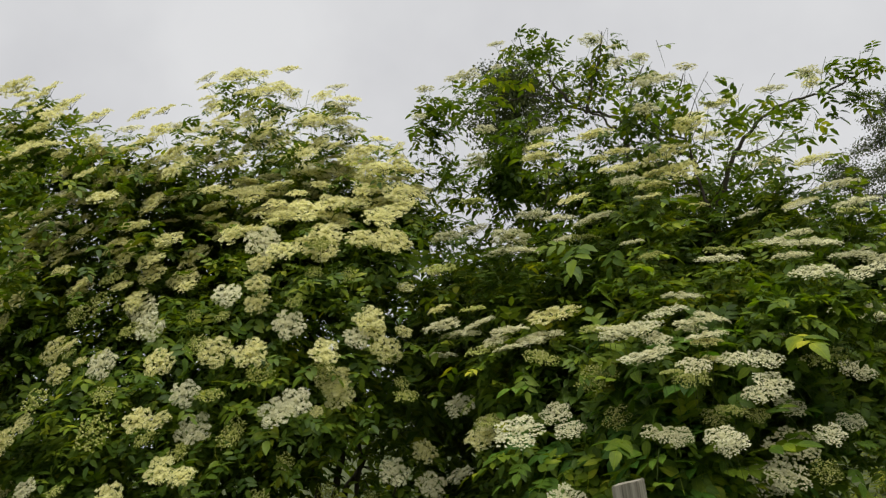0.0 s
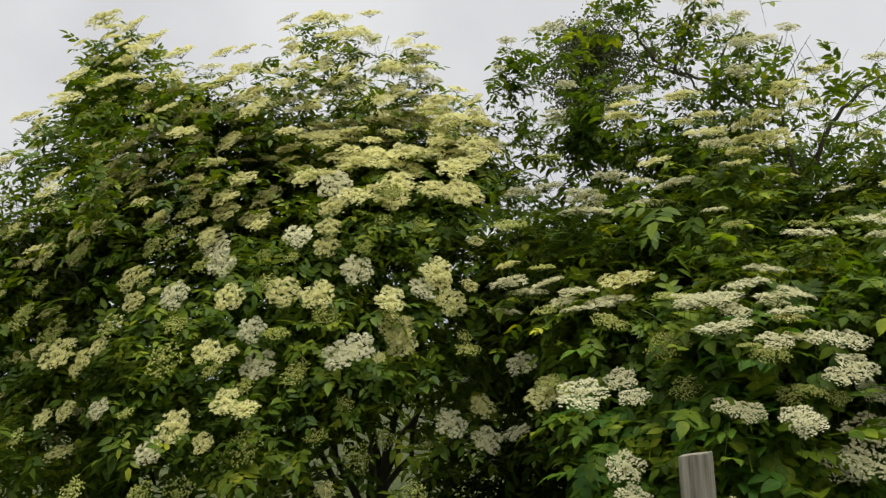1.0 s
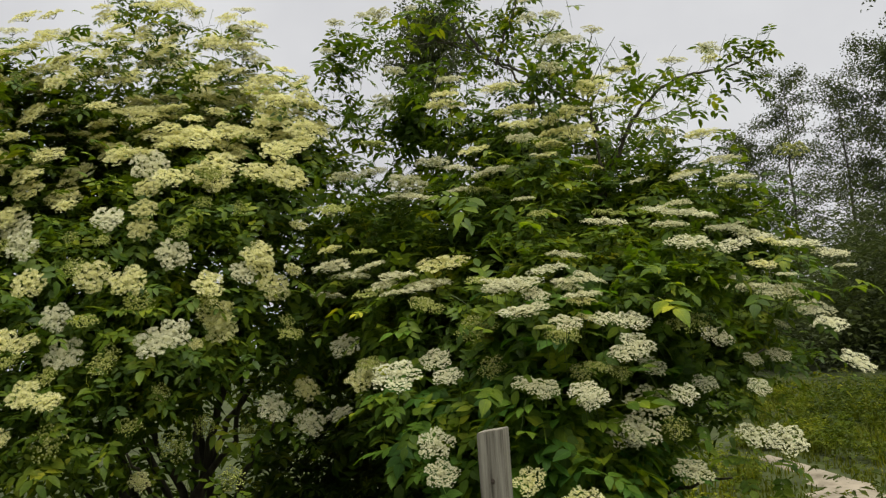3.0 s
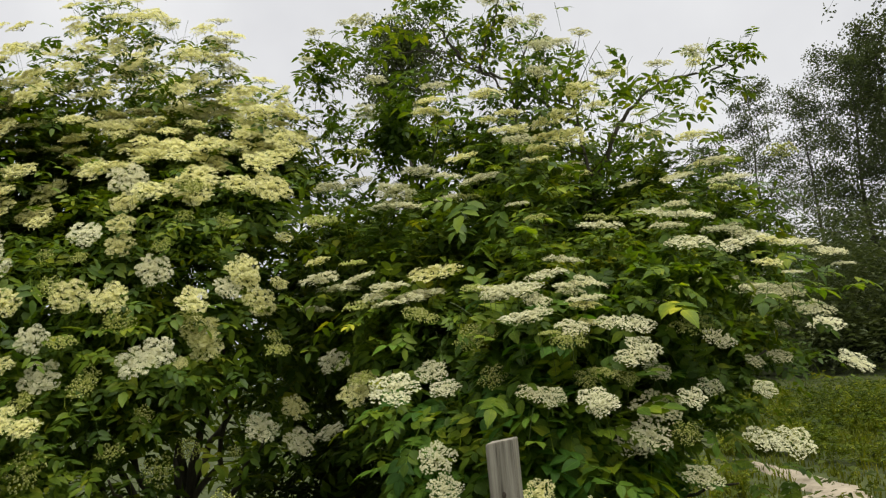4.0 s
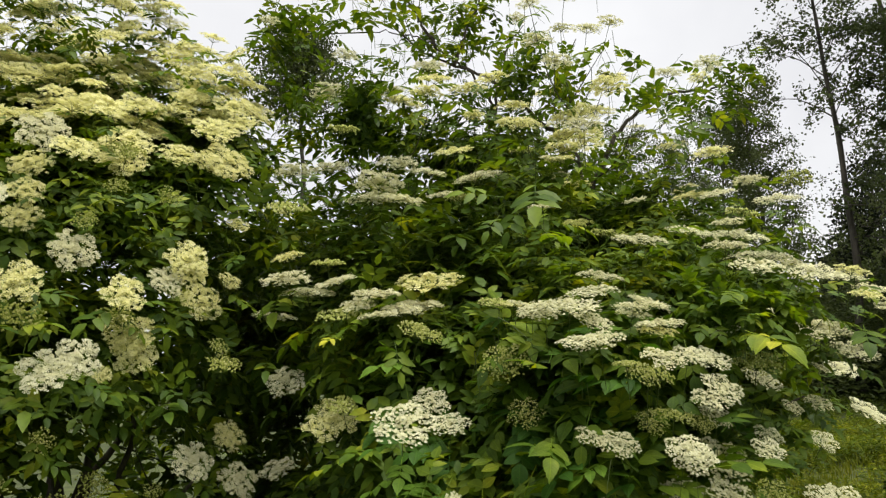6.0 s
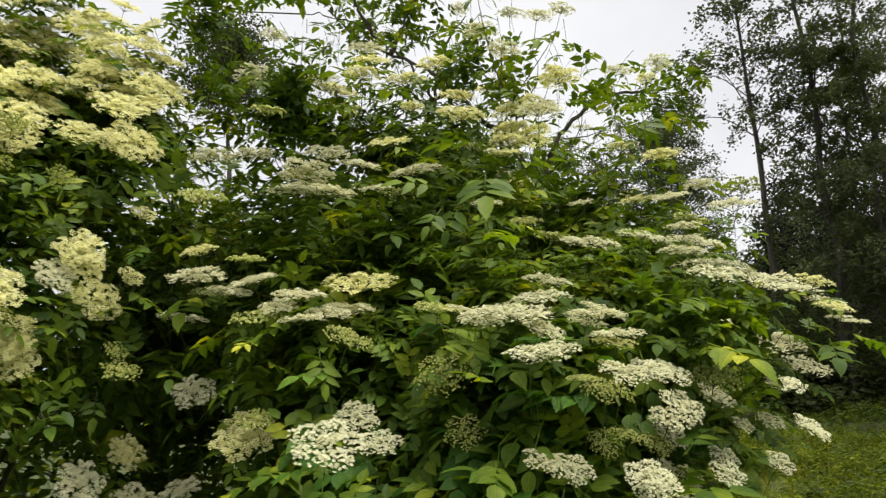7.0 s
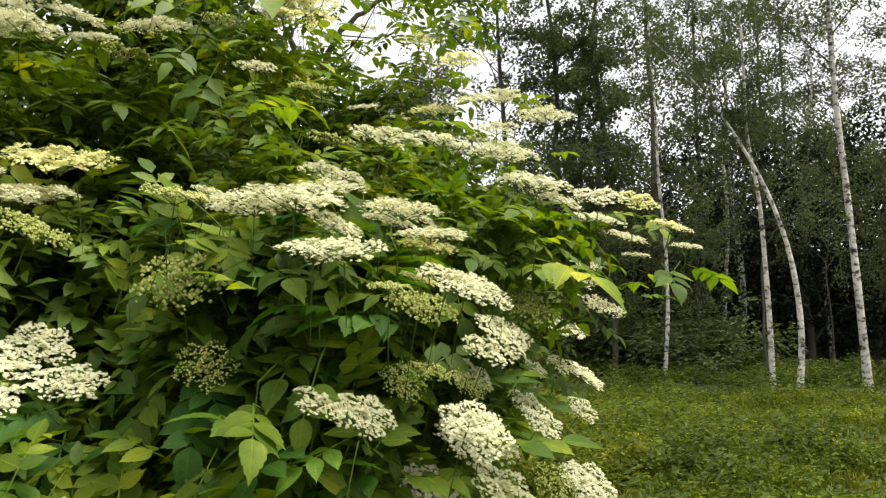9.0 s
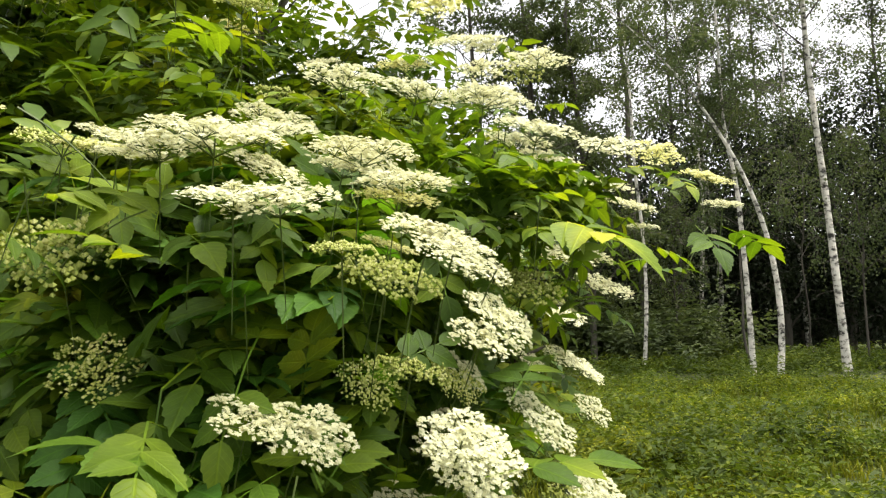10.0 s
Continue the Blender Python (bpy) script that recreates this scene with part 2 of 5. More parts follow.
def curve(points, steps=8):
    """A smooth line through the points."""
    p = np.asarray(points, float)
    e = np.concatenate([[2 * p[0] - p[1]], p, [2 * p[-1] - p[-2]]])
    out = []
    for k in range(len(p) - 1):
        a, b, c, d = e[k : k + 4]
        for s in np.linspace(0, 1, steps, endpoint=False):
            out.append(0.5 * (2 * b + (c - a) * s + (2 * a - 5 * b + 4 * c - d) * s**2 + (3 * b - a - 3 * c + d) * s**3))
    out.append(p[-1])
    return np.array(out)


def frame_of(origin, ahead, above, scale=1.0):
    """3 x 4 matrix with y ahead and z about above."""
    y = unit(ahead)
    x = unit(np.cross(y, above))
    z = np.cross(x, y)
    return np.column_stack([x * scale, y * scale, z * scale, origin])


def thing(name, label, category, group="", at=(0, 0, 0)):
    ob = new(name)
    ob.location = at
    ob.empty_display_size = 0.2
    return tagged(ob, label, category, group)

# ---- ground ----


def ground_height(x, y):
    d = np.hypot(x, y)
    h = 0.06 * np.sin(x * 0.45 + 0.4) * np.cos(y * 0.38) + 0.03 * np.sin(x * 1.3 + y * 0.9)
    return h * np.clip((d - 1.0) / 4.0, 0, 1) * np.clip((120 - d) / 60, 0, 1) + 0.016 * np.clip(d - 9.0, 0, 21)


def build_ground():
    radii = np.concatenate([[0.3], np.arange(0.8, 30, 0.45), np.geomspace(31, 1800, 26)])
    ang = np.linspace(0, 2 * math.pi, 120, endpoint=False)
    rr, aa = np.meshgrid(radii, ang, indexing="ij")
    x, y = rr * np.sin(aa), rr * np.cos(aa)
    v = np.stack([x, y, ground_height(x, y)], -1).reshape(-1, 3)
    n, h = len(ang), Heap()
    i, j = np.meshgrid(np.arange(len(radii) - 1), np.arange(n), indexing="ij")
    a, b, c, d = i * n + j, i * n + (j + 1) % n, (i + 1) * n + (j + 1) % n, (i + 1) * n + j
    t = np.concatenate([np.stack([a, c, b], -1).reshape(-1, 3), np.stack([a, d, c], -1).reshape(-1, 3)])
    v = np.concatenate([v, [[0, 0, 0]]])
    t = np.concatenate([t, [[len(v) - 1, k, (k + 1) % n] for k in range(n)]])
    h.add(v, t)
    return h.object("ground", M_SOIL, smooth=True, kind="structure")


tagged(build_ground(), "green meadow ground reaching to the woods", "ground")


# The sandy strip: x, y and half its width.
PATH = [(4.36, 9.1, 0.10), (4.41, 8.2, 0.13), (4.3, 7.4, 0.25), (3.9, 6.75, 0.45), (3.6, 6.2, 0.40), (3.3, 5.7, 0.20)]


def build_path():
    """A sandy strip worn into the meadow beside the shrubs."""
    line = curve([(x, y, 0) for x, y, w in PATH], 6)
    half = np.interp(line[:, 1], [w[1] for w in PATH[::-1]], [w[2] for w in PATH[::-1]])[:, None]
    rng = np.random.default_rng(5)
    way = np.gradient(line, axis=0)
    side = np.stack([-way[:, 1], way[:, 0], 0 * way[:, 0]], -1)
    side /= np.linalg.norm(side, axis=1, keepdims=True)
    rows = []
    for s in (-1.0, -0.6, 0.0, 0.6, 1.0):
        w = half * s * (1 + 0.25 * rng.normal(size=(len(line), 1)) * (abs(s) == 1))
        p = line + side * w
        p[:, 2] = ground_height(p[:, 0], p[:, 1]) + (0.035 if abs(s) < 1 else -0.01)
        rows.append(p)
    v, n, h = np.concatenate(rows), len(line), Heap()
    t = []
    for r in range(4):
        for k in range(n - 1):
            a, b, c, d = r * n + k, r * n + k + 1, (r + 1) * n + k + 1, (r + 1) * n + k
            t += [(a, c, b), (a, d, c)]
    h.add(v, t)
    return h.object("path", M_SAND, smooth=True, kind="structure")


tagged(build_path(), "pale sandy strip of path in the meadow", "path")

# ---- elder: leaves, flower heads, wood ----


def leaflet(length, width, droop, fine):
    """One leaflet along y from its stalk, folded on its rib; a fine one has a toothed edge, one for the inner crown (None) is plain."""
    if fine is None:
        v = np.array([[0, 0, 0], [-width / 2, 0.42 * length, 0.1 * width], [0, length, -droop * length], [width / 2, 0.42 * length, 0.1 * width]])
        return v, np.array([(0, 2, 1), (0, 3, 2)])
    if not fine:
        y = np.array([0, 0.5, 1.0, 0.26, 0.64, 0.26, 0.64])
        x = np.array([0, 0, 0, -0.95, -0.85, 0.95, 0.85]) * width / 2
        v = np.stack([x, y * length, -droop * length * y**2 + 0.22 * np.abs(x)], -1)
        return v, np.array([(0, 1, 3), (3, 1, 4), (4, 1, 2), (0, 5, 1), (5, 6, 1), (6, 2, 1)])
    t = np.array([0, 0.10, 0.24, 0.40, 0.56, 0.71, 0.85, 1.0])
    w = np.array([0, 0.58, 0.92, 1.0, 0.86, 0.58, 0.27, 0])
    y, z = t * length, -droop * length * t**2
    rib = np.stack([0 * t, y, z], -1)
    half = w[1:-1] * width / 2
    left = np.stack([-half, y[1:-1], z[1:-1] + 0.16 * half], -1)
    n, k = len(t), len(t) - 2
    v = [rib, left, left * [-1, 1, 1]]
    tris, base = [], n + 2 * k
    for side, o in ((-1, n), (1, n + k)):
        tri = [(0, 1, o), (k, k + 1, o + k - 1)]
        for i in range(1, k):
            tri += [(i, i + 1, o + i), (i, o + i, o + i - 1)]
        for i in range(k - 1):
            mid = left[i] * 0.35 + left[i + 1] * 0.65
            v.append(np.array([[side * (abs(mid[0]) + 0.045 * width), mid[1] + 0.03 * length, mid[2]]]))
            tri.append((o + i, o + i + 1, base))
            base += 1
        tris += tri if side < 0 else [q[::-1] for q in tri]
    return np.concatenate(v), np.array(tris)


def placed(piece, m):
    v, t = piece
    return v @ m[:, :3].T + m[:, 3], t


def elder_leaf(seed, fine):
    """A compound leaf: a stalk with a leaflet at its end and two or three opposite pairs."""
    rng = np.random.default_rng(seed)
    heap, uv = Heap(), []
    size = rng.uniform(0.9, 1.15)
    bend = rng.uniform(0.05, 0.35)

    def along(s):
        return np.array([0.0, s, -bend * s * s * 2.0])

    end = 0.155 * size
    pairs = [0.075, 0.118] if rng.random() < 0.6 else [0.06, 0.095, 0.13]
    stalk = np.array([along(s) for s in np.linspace(0, end, 4)])
    wid = np.array([0.0018, 0, 0])
    if fine:
        uv.append(np.zeros((8, 2)))
        heap.add(np.concatenate([stalk - wid, stalk + wid]), [(0, 4, 1), (1, 4, 5), (1, 5, 2), (2, 5, 6), (2, 6, 3), (3, 6, 7)])
    else:
        uv.append(np.zeros((3, 2)))
        heap.add([stalk[0] - wid, stalk[0] + wid, stalk[-1]], [(0, 1, 2)])
    for s in pairs:
        for side in (-1, 1):
            a = radians(rng.uniform(52, 72))
            d = np.array([side * math.sin(a), math.cos(a), rng.uniform(-0.24, 0.10)])
            ln = size * rng.uniform(0.066, 0.088)
            wide = ln * (rng.uniform(0.50, 0.62) if fine else rng.uniform(0.40, 0.48))
            blade = leaflet(ln, wide, rng.uniform(0.06, 0.36), fine)
            uv.append(blade[0][:, :2] / [wide / 2, ln])
            heap.add(*placed(blade, frame_of(along(s * size), d, UP)))
    ln = size * rng.uniform(0.075, 0.097)
    wide = ln * (0.56 if fine else 0.45)
    blade = leaflet(ln, wide, rng.uniform(0.1, 0.4), fine)
    uv.append(blade[0][:, :2] / [wide / 2, ln])
    heap.add(*placed(blade, frame_of(along(end), (rng.uniform(-0.15, 0.15), 1, -bend * 0.8), UP)))
    return np.concatenate(heap.v), np.concatenate(heap.t), np.concatenate(uv)


LEAVES = [elder_leaf(100 + k, False)[:2] for k in range(10)]
INNER_LEAVES = [elder_leaf(100 + k, None)[:2] for k in range(6)]
FINE_LEAVES = [elder_leaf(300 + k, True) for k in range(8)]
FINE_MESHES = [mesh_of("leaf", v, t, M_LEAF_ONE, True, uv) for v, t, uv in FINE_LEAVES]


def floret(radius, petals, rng):
    """A five-petalled floret, slightly cupped."""
    v, t = [[0, 0, 0]], []
    if petals == 4:
        ring = [[radius * math.cos(a), radius * math.sin(a), radius * 0.1] for a in (0.3, 1.2, 1.9, 2.8, 3.5, 4.3, 5.0, 5.9)]
        return np.array(v + ring), np.array([(0, 1, 2), (0, 3, 4), (0, 5, 6), (0, 7, 8)])
    turn = rng.uniform(0, 6.3)
    for k in range(petals):
        a = turn + k * 2 * math.pi / petals
        w = 0.52
        c0, c1, c2 = a - w, a + w, a
        i = len(v)
        v += [
            [radius * 0.72 * math.cos(c0), radius * 0.72 * math.sin(c0), radius * 0.12],
            [radius * math.cos(c2), radius * math.sin(c2), radius * 0.02],
            [radius * 0.72 * math.cos(c1), radius * 0.72 * math.sin(c1), radius * 0.12],
        ]
        t += [(0, i, i + 1), (0, i + 1, i + 2)]
    return np.array(v), np.array(t)


def bud(radius):
    v = radius * np.array([[1, 0, 0], [-1, 0, 0], [0, 1, 0], [0, -1, 0], [0, 0, 1.1], [0, 0, -1]])
    t = [(0, 2, 4), (2, 1, 4), (1, 3, 4), (3, 0, 4), (2, 0, 5), (1, 2, 5), (3, 1, 5), (0, 3, 5)]
    return v, np.array(t)


def umbel_meshes(seed, kind, fine):
    """A flat flower head of radius 1 in tenths of a metre: florets above, branching stalks below."""
    rng = np.random.default_rng(seed)
    R = 0.1
    top, rays = Heap(), Heap()
    hubs = [(0.0, 0.0, 0.25)] + [(0.60 + rng.uniform(-0.06, 0.06), 2 * math.pi * k / 5 + rng.uniform(-0.15, 0.15), 0.45) for k in range(5)]
    foot = np.array([0, 0, -0.5 * R])
    per = (86 if fine else 50) if kind != "bud" else (70 if fine else 32)
    for rad, a, spread in hubs:
        c = np.array([rad * R * math.cos(a), rad * R * math.sin(a), -0.16 * R * rad * rad + rng.uniform(-0.04, 0.04) * R])
        knot = c * [0.8, 0.8, 1] - [0, 0, 0.22 * R]
        rays.add(*tube([foot, (foot + knot) / 2 + [0, 0, 0.02 * R], knot], [0.0016, 0.0012, 0.0009], 4))
        for q in range(7 if fine else 3):
            b = q * 2 * math.pi / 6 + rng.uniform(-0.3, 0.3)
            rr = spread * R * (0.72 if q < 6 else 0.05)
            e = c + [rr * math.cos(b), rr * math.sin(b), -0.05 * R]
            rays.add(*tube([knot, e], [0.0008, 0.0005], 3))
        for k in range(per):
            rr = spread * R * math.sqrt(rng.random())
            b = rng.uniform(0, 6.3)
            lump = 0.05 * R * math.cos(3 * b + seed) * (rr / (spread * R + 1e-6))
            p = c + [rr * math.cos(b), rr * math.sin(b), lump + rng.normal() * 0.032 * R - 0.16 * R * (rr / (spread * R + 1e-6)) ** 2]
            if kind == "bud":
                piece = bud(0.0040 * rng.uniform(0.8, 1.3) * (1.0 if fine else 1.6))
                m = frame_of(p, (1, 0, 0), UP)
            else:
                piece = floret((0.0060 if fine else 0.0095) * rng.uniform(0.8, 1.2), 5 if fine else 4, rng)
                m = frame_of(p, (math.cos(b), math.sin(b), rng.normal() * 0.35), unit(UP + rng.normal(size=3) * 0.2))
            top.add(*placed(piece, m))
    mat = {"open": M_PETAL, "yellow": M_PETAL_YELLOW, "bud": M_BUD}[kind]
    return (
        mesh_of("flower_umbel", np.concatenate(top.v), np.concatenate(top.t), mat),
        mesh_of("umbel_stalk", np.concatenate(rays.v), np.concatenate(rays.t), M_STEM),
    )


UMBELS = {}
for kind_no, (letter, kind) in enumerate((("w", "open"), ("y", "yellow"), ("g", "bud"))):
    for fine in (True, False):
        UMBELS[letter, fine] = [umbel_meshes(40 + 10 * kind_no + 5 * fine + k, kind, fine) for k in range(4 if fine else 3)]

# Flower heads: x, y, z, radius and state (w open and white, y yellowish, g green or in bud).
LEFT_A = [
    (-1.50, 6.06, 4.02, 0.125, 'y'), (-1.32, 5.91, 3.85, 0.125, 'y'), (-1.80, 5.70, 3.84, 0.125, 'y'), (-0.68, 5.06, 3.83, 0.070, 'w'),
    (-2.55, 4.36, 3.81, 0.103, 'w'), (-1.37, 5.92, 3.79, 0.125, 'y'), (-0.87, 5.48, 3.78, 0.125, 'y'), (-2.38, 4.40, 3.77, 0.092, 'w'),
    (-0.88, 4.53, 3.74, 0.068, 'w'), (-1.20, 4.46, 3.71, 0.077, 'w'), (-2.27, 4.44, 3.69, 0.103, 'w'), (-1.35, 4.38, 3.69, 0.068, 'w'),
    (-1.66, 5.71, 3.65, 0.125, 'y'), (-1.10, 5.61, 3.63, 0.102, 'y'), (-1.02, 4.53, 3.62, 0.068, 'w'), (-2.04, 4.35, 3.53, 0.100, 'w'),
    (-1.77, 4.39, 3.52, 0.078, 'w'), (-1.62, 4.38, 3.52, 0.069, 'w'), (-1.15, 5.03, 3.52, 0.118, 'y'),
]
LEFT_B = [
    (-1.85, 5.33, 3.51, 0.125, 'y'), (-1.11, 5.43, 3.51, 0.105, 'y'), (-1.25, 4.99, 3.46, 0.101, 'y'), (-1.86, 4.59, 3.43, 0.111, 'y'),
    (-1.56, 4.94, 3.40, 0.125, 'y'), (-0.97, 5.33, 3.39, 0.096, 'y'), (-1.97, 4.57, 3.38, 0.096, 'y'), (-2.40, 4.26, 3.36, 0.100, 'w'),
    (-1.70, 4.66, 3.35, 0.125, 'y'), (-1.63, 5.37, 3.34, 0.088, 'w'), (-1.49, 5.38, 3.29, 0.103, 'w'), (-1.39, 4.79, 3.27, 0.105, 'y'),
    (-0.56, 4.88, 3.27, 0.089, 'w'), (-2.23, 4.43, 3.25, 0.116, 'w'), (-2.68, 4.21, 3.23, 0.078, 'w'), (-0.76, 4.98, 3.22, 0.125, 'y'),
    (-1.76, 4.64, 3.21, 0.103, 'y'), (-0.36, 4.58, 3.21, 0.065, 'w'), (-2.04, 4.49, 3.19, 0.101, 'w'),
]
LEFT_C = [
    (-0.67, 4.93, 3.15, 0.112, 'y'), (-0.84, 5.00, 3.12, 0.117, 'y'), (-0.38, 4.82, 3.09, 0.087, 'y'), (-2.80, 4.03, 3.08, 0.085, 'w'),
    (-1.39, 5.08, 3.05, 0.076, 'w'), (-1.65, 4.63, 3.05, 0.080, 'y'), (-1.37, 4.43, 2.99, 0.083, 'w'), (-2.67, 4.07, 2.99, 0.085, 'w'),
    (-1.75, 4.43, 2.96, 0.084, 'y'), (-0.45, 4.61, 2.94, 0.108, 'y'), (-2.27, 4.17, 2.89, 0.102, 'w'), (-0.61, 4.58, 2.83, 0.087, 'w'),
    (-2.93, 4.04, 2.82, 0.108, 'y'), (-0.17, 4.47, 2.80, 0.074, 'y'), (-0.75, 4.53, 2.77, 0.086, 'w'), (-2.65, 4.10, 2.73, 0.081, 'w'),
    (-1.59, 4.27, 2.68, 0.080, 'w'), (-2.39, 4.16, 2.65, 0.101, 'y'), (-1.55, 4.54, 2.63, 0.102, 'w'),
]
LEFT_D = [
    (-1.16, 4.10, 2.60, 0.069, 'w'), (-0.70, 4.33, 2.60, 0.099, 'y'), (-1.84, 4.24, 2.60, 0.080, 'w'), (-0.36, 4.13, 2.59, 0.078, 'y'),
    (-0.81, 4.33, 2.55, 0.081, 'y'), (-1.66, 4.19, 2.55, 0.078, 'w'), (-0.49, 4.28, 2.53, 0.082, 'w'), (-2.78, 4.10, 2.53, 0.067, 'g'),
    (-3.29, 4.01, 2.53, 0.095, 'y'), (-0.95, 3.94, 2.50, 0.083, 'w'), (-0.70, 4.22, 2.48, 0.084, 'y'), (-1.07, 4.31, 2.48, 0.080, 'w'),
    (-1.57, 4.40, 2.47, 0.086, 'w'), (-1.66, 4.20, 2.47, 0.072, 'w'), (-1.85, 4.14, 2.47, 0.071, 'g'), (-0.36, 4.21, 2.47, 0.074, 'w'),
    (-0.29, 4.07, 2.44, 0.088, 'y'), (-0.82, 3.84, 2.41, 0.069, 'y'), (-2.38, 3.94, 2.35, 0.089, 'w'),
]
LEFT_E = [
    (-1.91, 4.08, 2.31, 0.089, 'g'), (-1.70, 4.15, 2.28, 0.090, 'w'), (-2.01, 4.04, 2.26, 0.076, 'g'), (-0.50, 3.86, 2.24, 0.046, 'g'),
    (-2.37, 3.95, 2.24, 0.089, 'w'), (-2.55, 3.91, 2.23, 0.088, 'w'), (-1.03, 4.04, 2.20, 0.073, 'w'), (-1.05, 3.66, 2.19, 0.071, 'w'),
    (-1.57, 3.95, 2.14, 0.079, 'w'), (-2.01, 3.83, 2.06, 0.078, 'w'), (-2.85, 3.67, 2.05, 0.066, 'g'), (-0.44, 3.97, 2.03, 0.078, 'w'),
    (-0.80, 3.79, 2.03, 0.078, 'w'), (-2.67, 3.71, 2.03, 0.066, 'g'), (-0.43, 3.99, 1.98, 0.068, 'w'), (-1.24, 3.97, 1.97, 0.091, 'y'),
    (-0.51, 3.94, 1.94, 0.064, 'w'), (-1.67, 3.66, 1.94, 0.076, 'w'), (-1.87, 3.64, 1.92, 0.057, 'w'),
]
LEFT_F = [
    (-1.30, 3.46, 1.89, 0.070, 'w'), (-0.90, 3.49, 1.88, 0.077, 'y'), (-0.39, 4.12, 1.88, 0.084, 'w'), (-0.63, 3.75, 1.87, 0.074, 'w'),
    (-2.38, 3.54, 1.86, 0.079, 'g'), (-0.93, 3.68, 1.80, 0.074, 'g'), (-0.66, 3.80, 1.79, 0.068, 'g'), (-1.85, 3.43, 1.79, 0.066, 'g'),
    (-1.35, 3.83, 1.77, 0.072, 'w'), (-2.24, 3.56, 1.77, 0.095, 'g'), (-0.62, 3.83, 1.74, 0.083, 'y'), (-2.57, 3.51, 1.71, 0.034, 'w'),
    (-1.90, 3.42, 1.70, 0.048, 'w'), (-2.08, 3.39, 1.67, 0.090, 'y'), (-0.61, 3.86, 1.67, 0.079, 'y'), (-0.75, 3.59, 1.65, 0.072, 'w'),
    (-1.36, 3.36, 1.65, 0.065, 'w'), (-1.98, 3.41, 1.63, 0.069, 'w'), (-1.60, 3.44, 1.62, 0.088, 'g'),
]
LEFT_G = [
    (-0.83, 3.56, 1.61, 0.075, 'w'), (-1.32, 3.84, 1.60, 0.086, 'w'), (-0.69, 3.74, 1.60, 0.030, 'w'), (-1.08, 3.74, 1.58, 0.056, 'g'),
    (-1.01, 3.47, 1.53, 0.061, 'g'), (-2.48, 3.35, 1.44, 0.034, 'w'), (-1.30, 3.42, 1.43, 0.068, 'w'), (-1.90, 3.43, 1.42, 0.052, 'w'),
    (-2.05, 3.42, 1.42, 0.053, 'w'), (-0.89, 3.84, 1.39, 0.048, 'g'), (-2.15, 3.41, 1.39, 0.053, 'w'), (-1.51, 3.38, 1.34, 0.080, 'y'),
    (-0.29, 4.41, 1.34, 0.074, 'w'), (-2.27, 3.40, 1.31, 0.053, 'g'), (-0.42, 4.15, 1.27, 0.079, 'w'), (-1.40, 3.42, 1.26, 0.050, 'w'),
    (-1.62, 3.37, 1.24, 0.065, 'w'), (-1.28, 3.59, 1.22, 0.083, 'g'), (-2.44, 3.38, 1.21, 0.040, 'w'),
]
LEFT_H = [
    (-0.77, 4.14, 1.21, 0.062, 'g'), (-0.25, 4.22, 1.18, 0.076, 'w'), (-0.57, 4.21, 1.16, 0.037, 'g'), (-2.46, 3.39, 1.13, 0.042, 'w'),
    (-0.91, 4.13, 1.12, 0.082, 'g'), (-1.96, 3.36, 1.08, 0.071, 'g'), (-2.59, 3.38, 1.07, 0.045, 'w'), (-1.58, 3.56, 1.04, 0.078, 'g'),
    (-2.24, 3.31, 1.01, 0.040, 'w'), (-0.57, 3.85, 0.98, 0.059, 'g'), (-1.06, 4.06, 0.97, 0.052, 'w'),
]
RIGHT_A = [
    (0.44, 5.20, 3.86, 0.047, 'w'), (1.07, 4.89, 3.80, 0.087, 'w'), (1.37, 4.96, 3.65, 0.059, 'w'), (-0.06, 4.73, 3.56, 0.064, 'w'),
    (0.39, 3.96, 3.40, 0.052, 'w'), (0.13, 4.17, 3.34, 0.046, 'w'), (1.30, 4.53, 3.31, 0.089, 'w'), (-0.10, 4.51, 3.29, 0.050, 'w'),
    (0.22, 4.03, 3.28, 0.074, 'w'), (0.59, 5.16, 3.22, 0.125, 'y'), (0.29, 4.67, 3.21, 0.067, 'w'), (0.95, 3.76, 3.19, 0.037, 'w'),
    (1.56, 4.91, 3.18, 0.125, 'y'), (0.98, 4.78, 3.11, 0.117, 'y'), (0.22, 4.86, 3.08, 0.096, 'w'), (0.64, 4.90, 3.06, 0.125, 'y'),
    (1.04, 3.64, 3.06, 0.051, 'w'), (2.09, 4.27, 3.04, 0.060, 'y'), (1.62, 4.37, 3.04, 0.108, 'y'),
]
RIGHT_B = [
    (1.96, 4.01, 3.00, 0.065, 'w'), (1.25, 3.66, 2.98, 0.055, 'w'), (1.80, 4.11, 2.98, 0.078, 'w'), (1.14, 3.66, 2.94, 0.066, 'w'),
    (1.02, 3.66, 2.93, 0.051, 'w'), (1.51, 4.32, 2.84, 0.093, 'y'), (0.77, 3.83, 2.77, 0.075, 'y'), (0.53, 3.85, 2.76, 0.076, 'y'),
    (0.93, 4.00, 2.72, 0.085, 'y'), (0.49, 3.85, 2.70, 0.076, 'y'), (1.21, 3.65, 2.69, 0.084, 'y'), (1.09, 3.74, 2.59, 0.121, 'y'),
    (0.87, 3.81, 2.57, 0.100, 'y'), (1.19, 3.90, 2.54, 0.110, 'y'), (0.47, 4.34, 2.54, 0.096, 'w'), (0.15, 3.90, 2.54, 0.067, 'g'),
    (0.61, 4.34, 2.50, 0.096, 'w'), (1.57, 3.79, 2.49, 0.070, 'y'), (1.02, 3.70, 2.49, 0.075, 'y'),
]
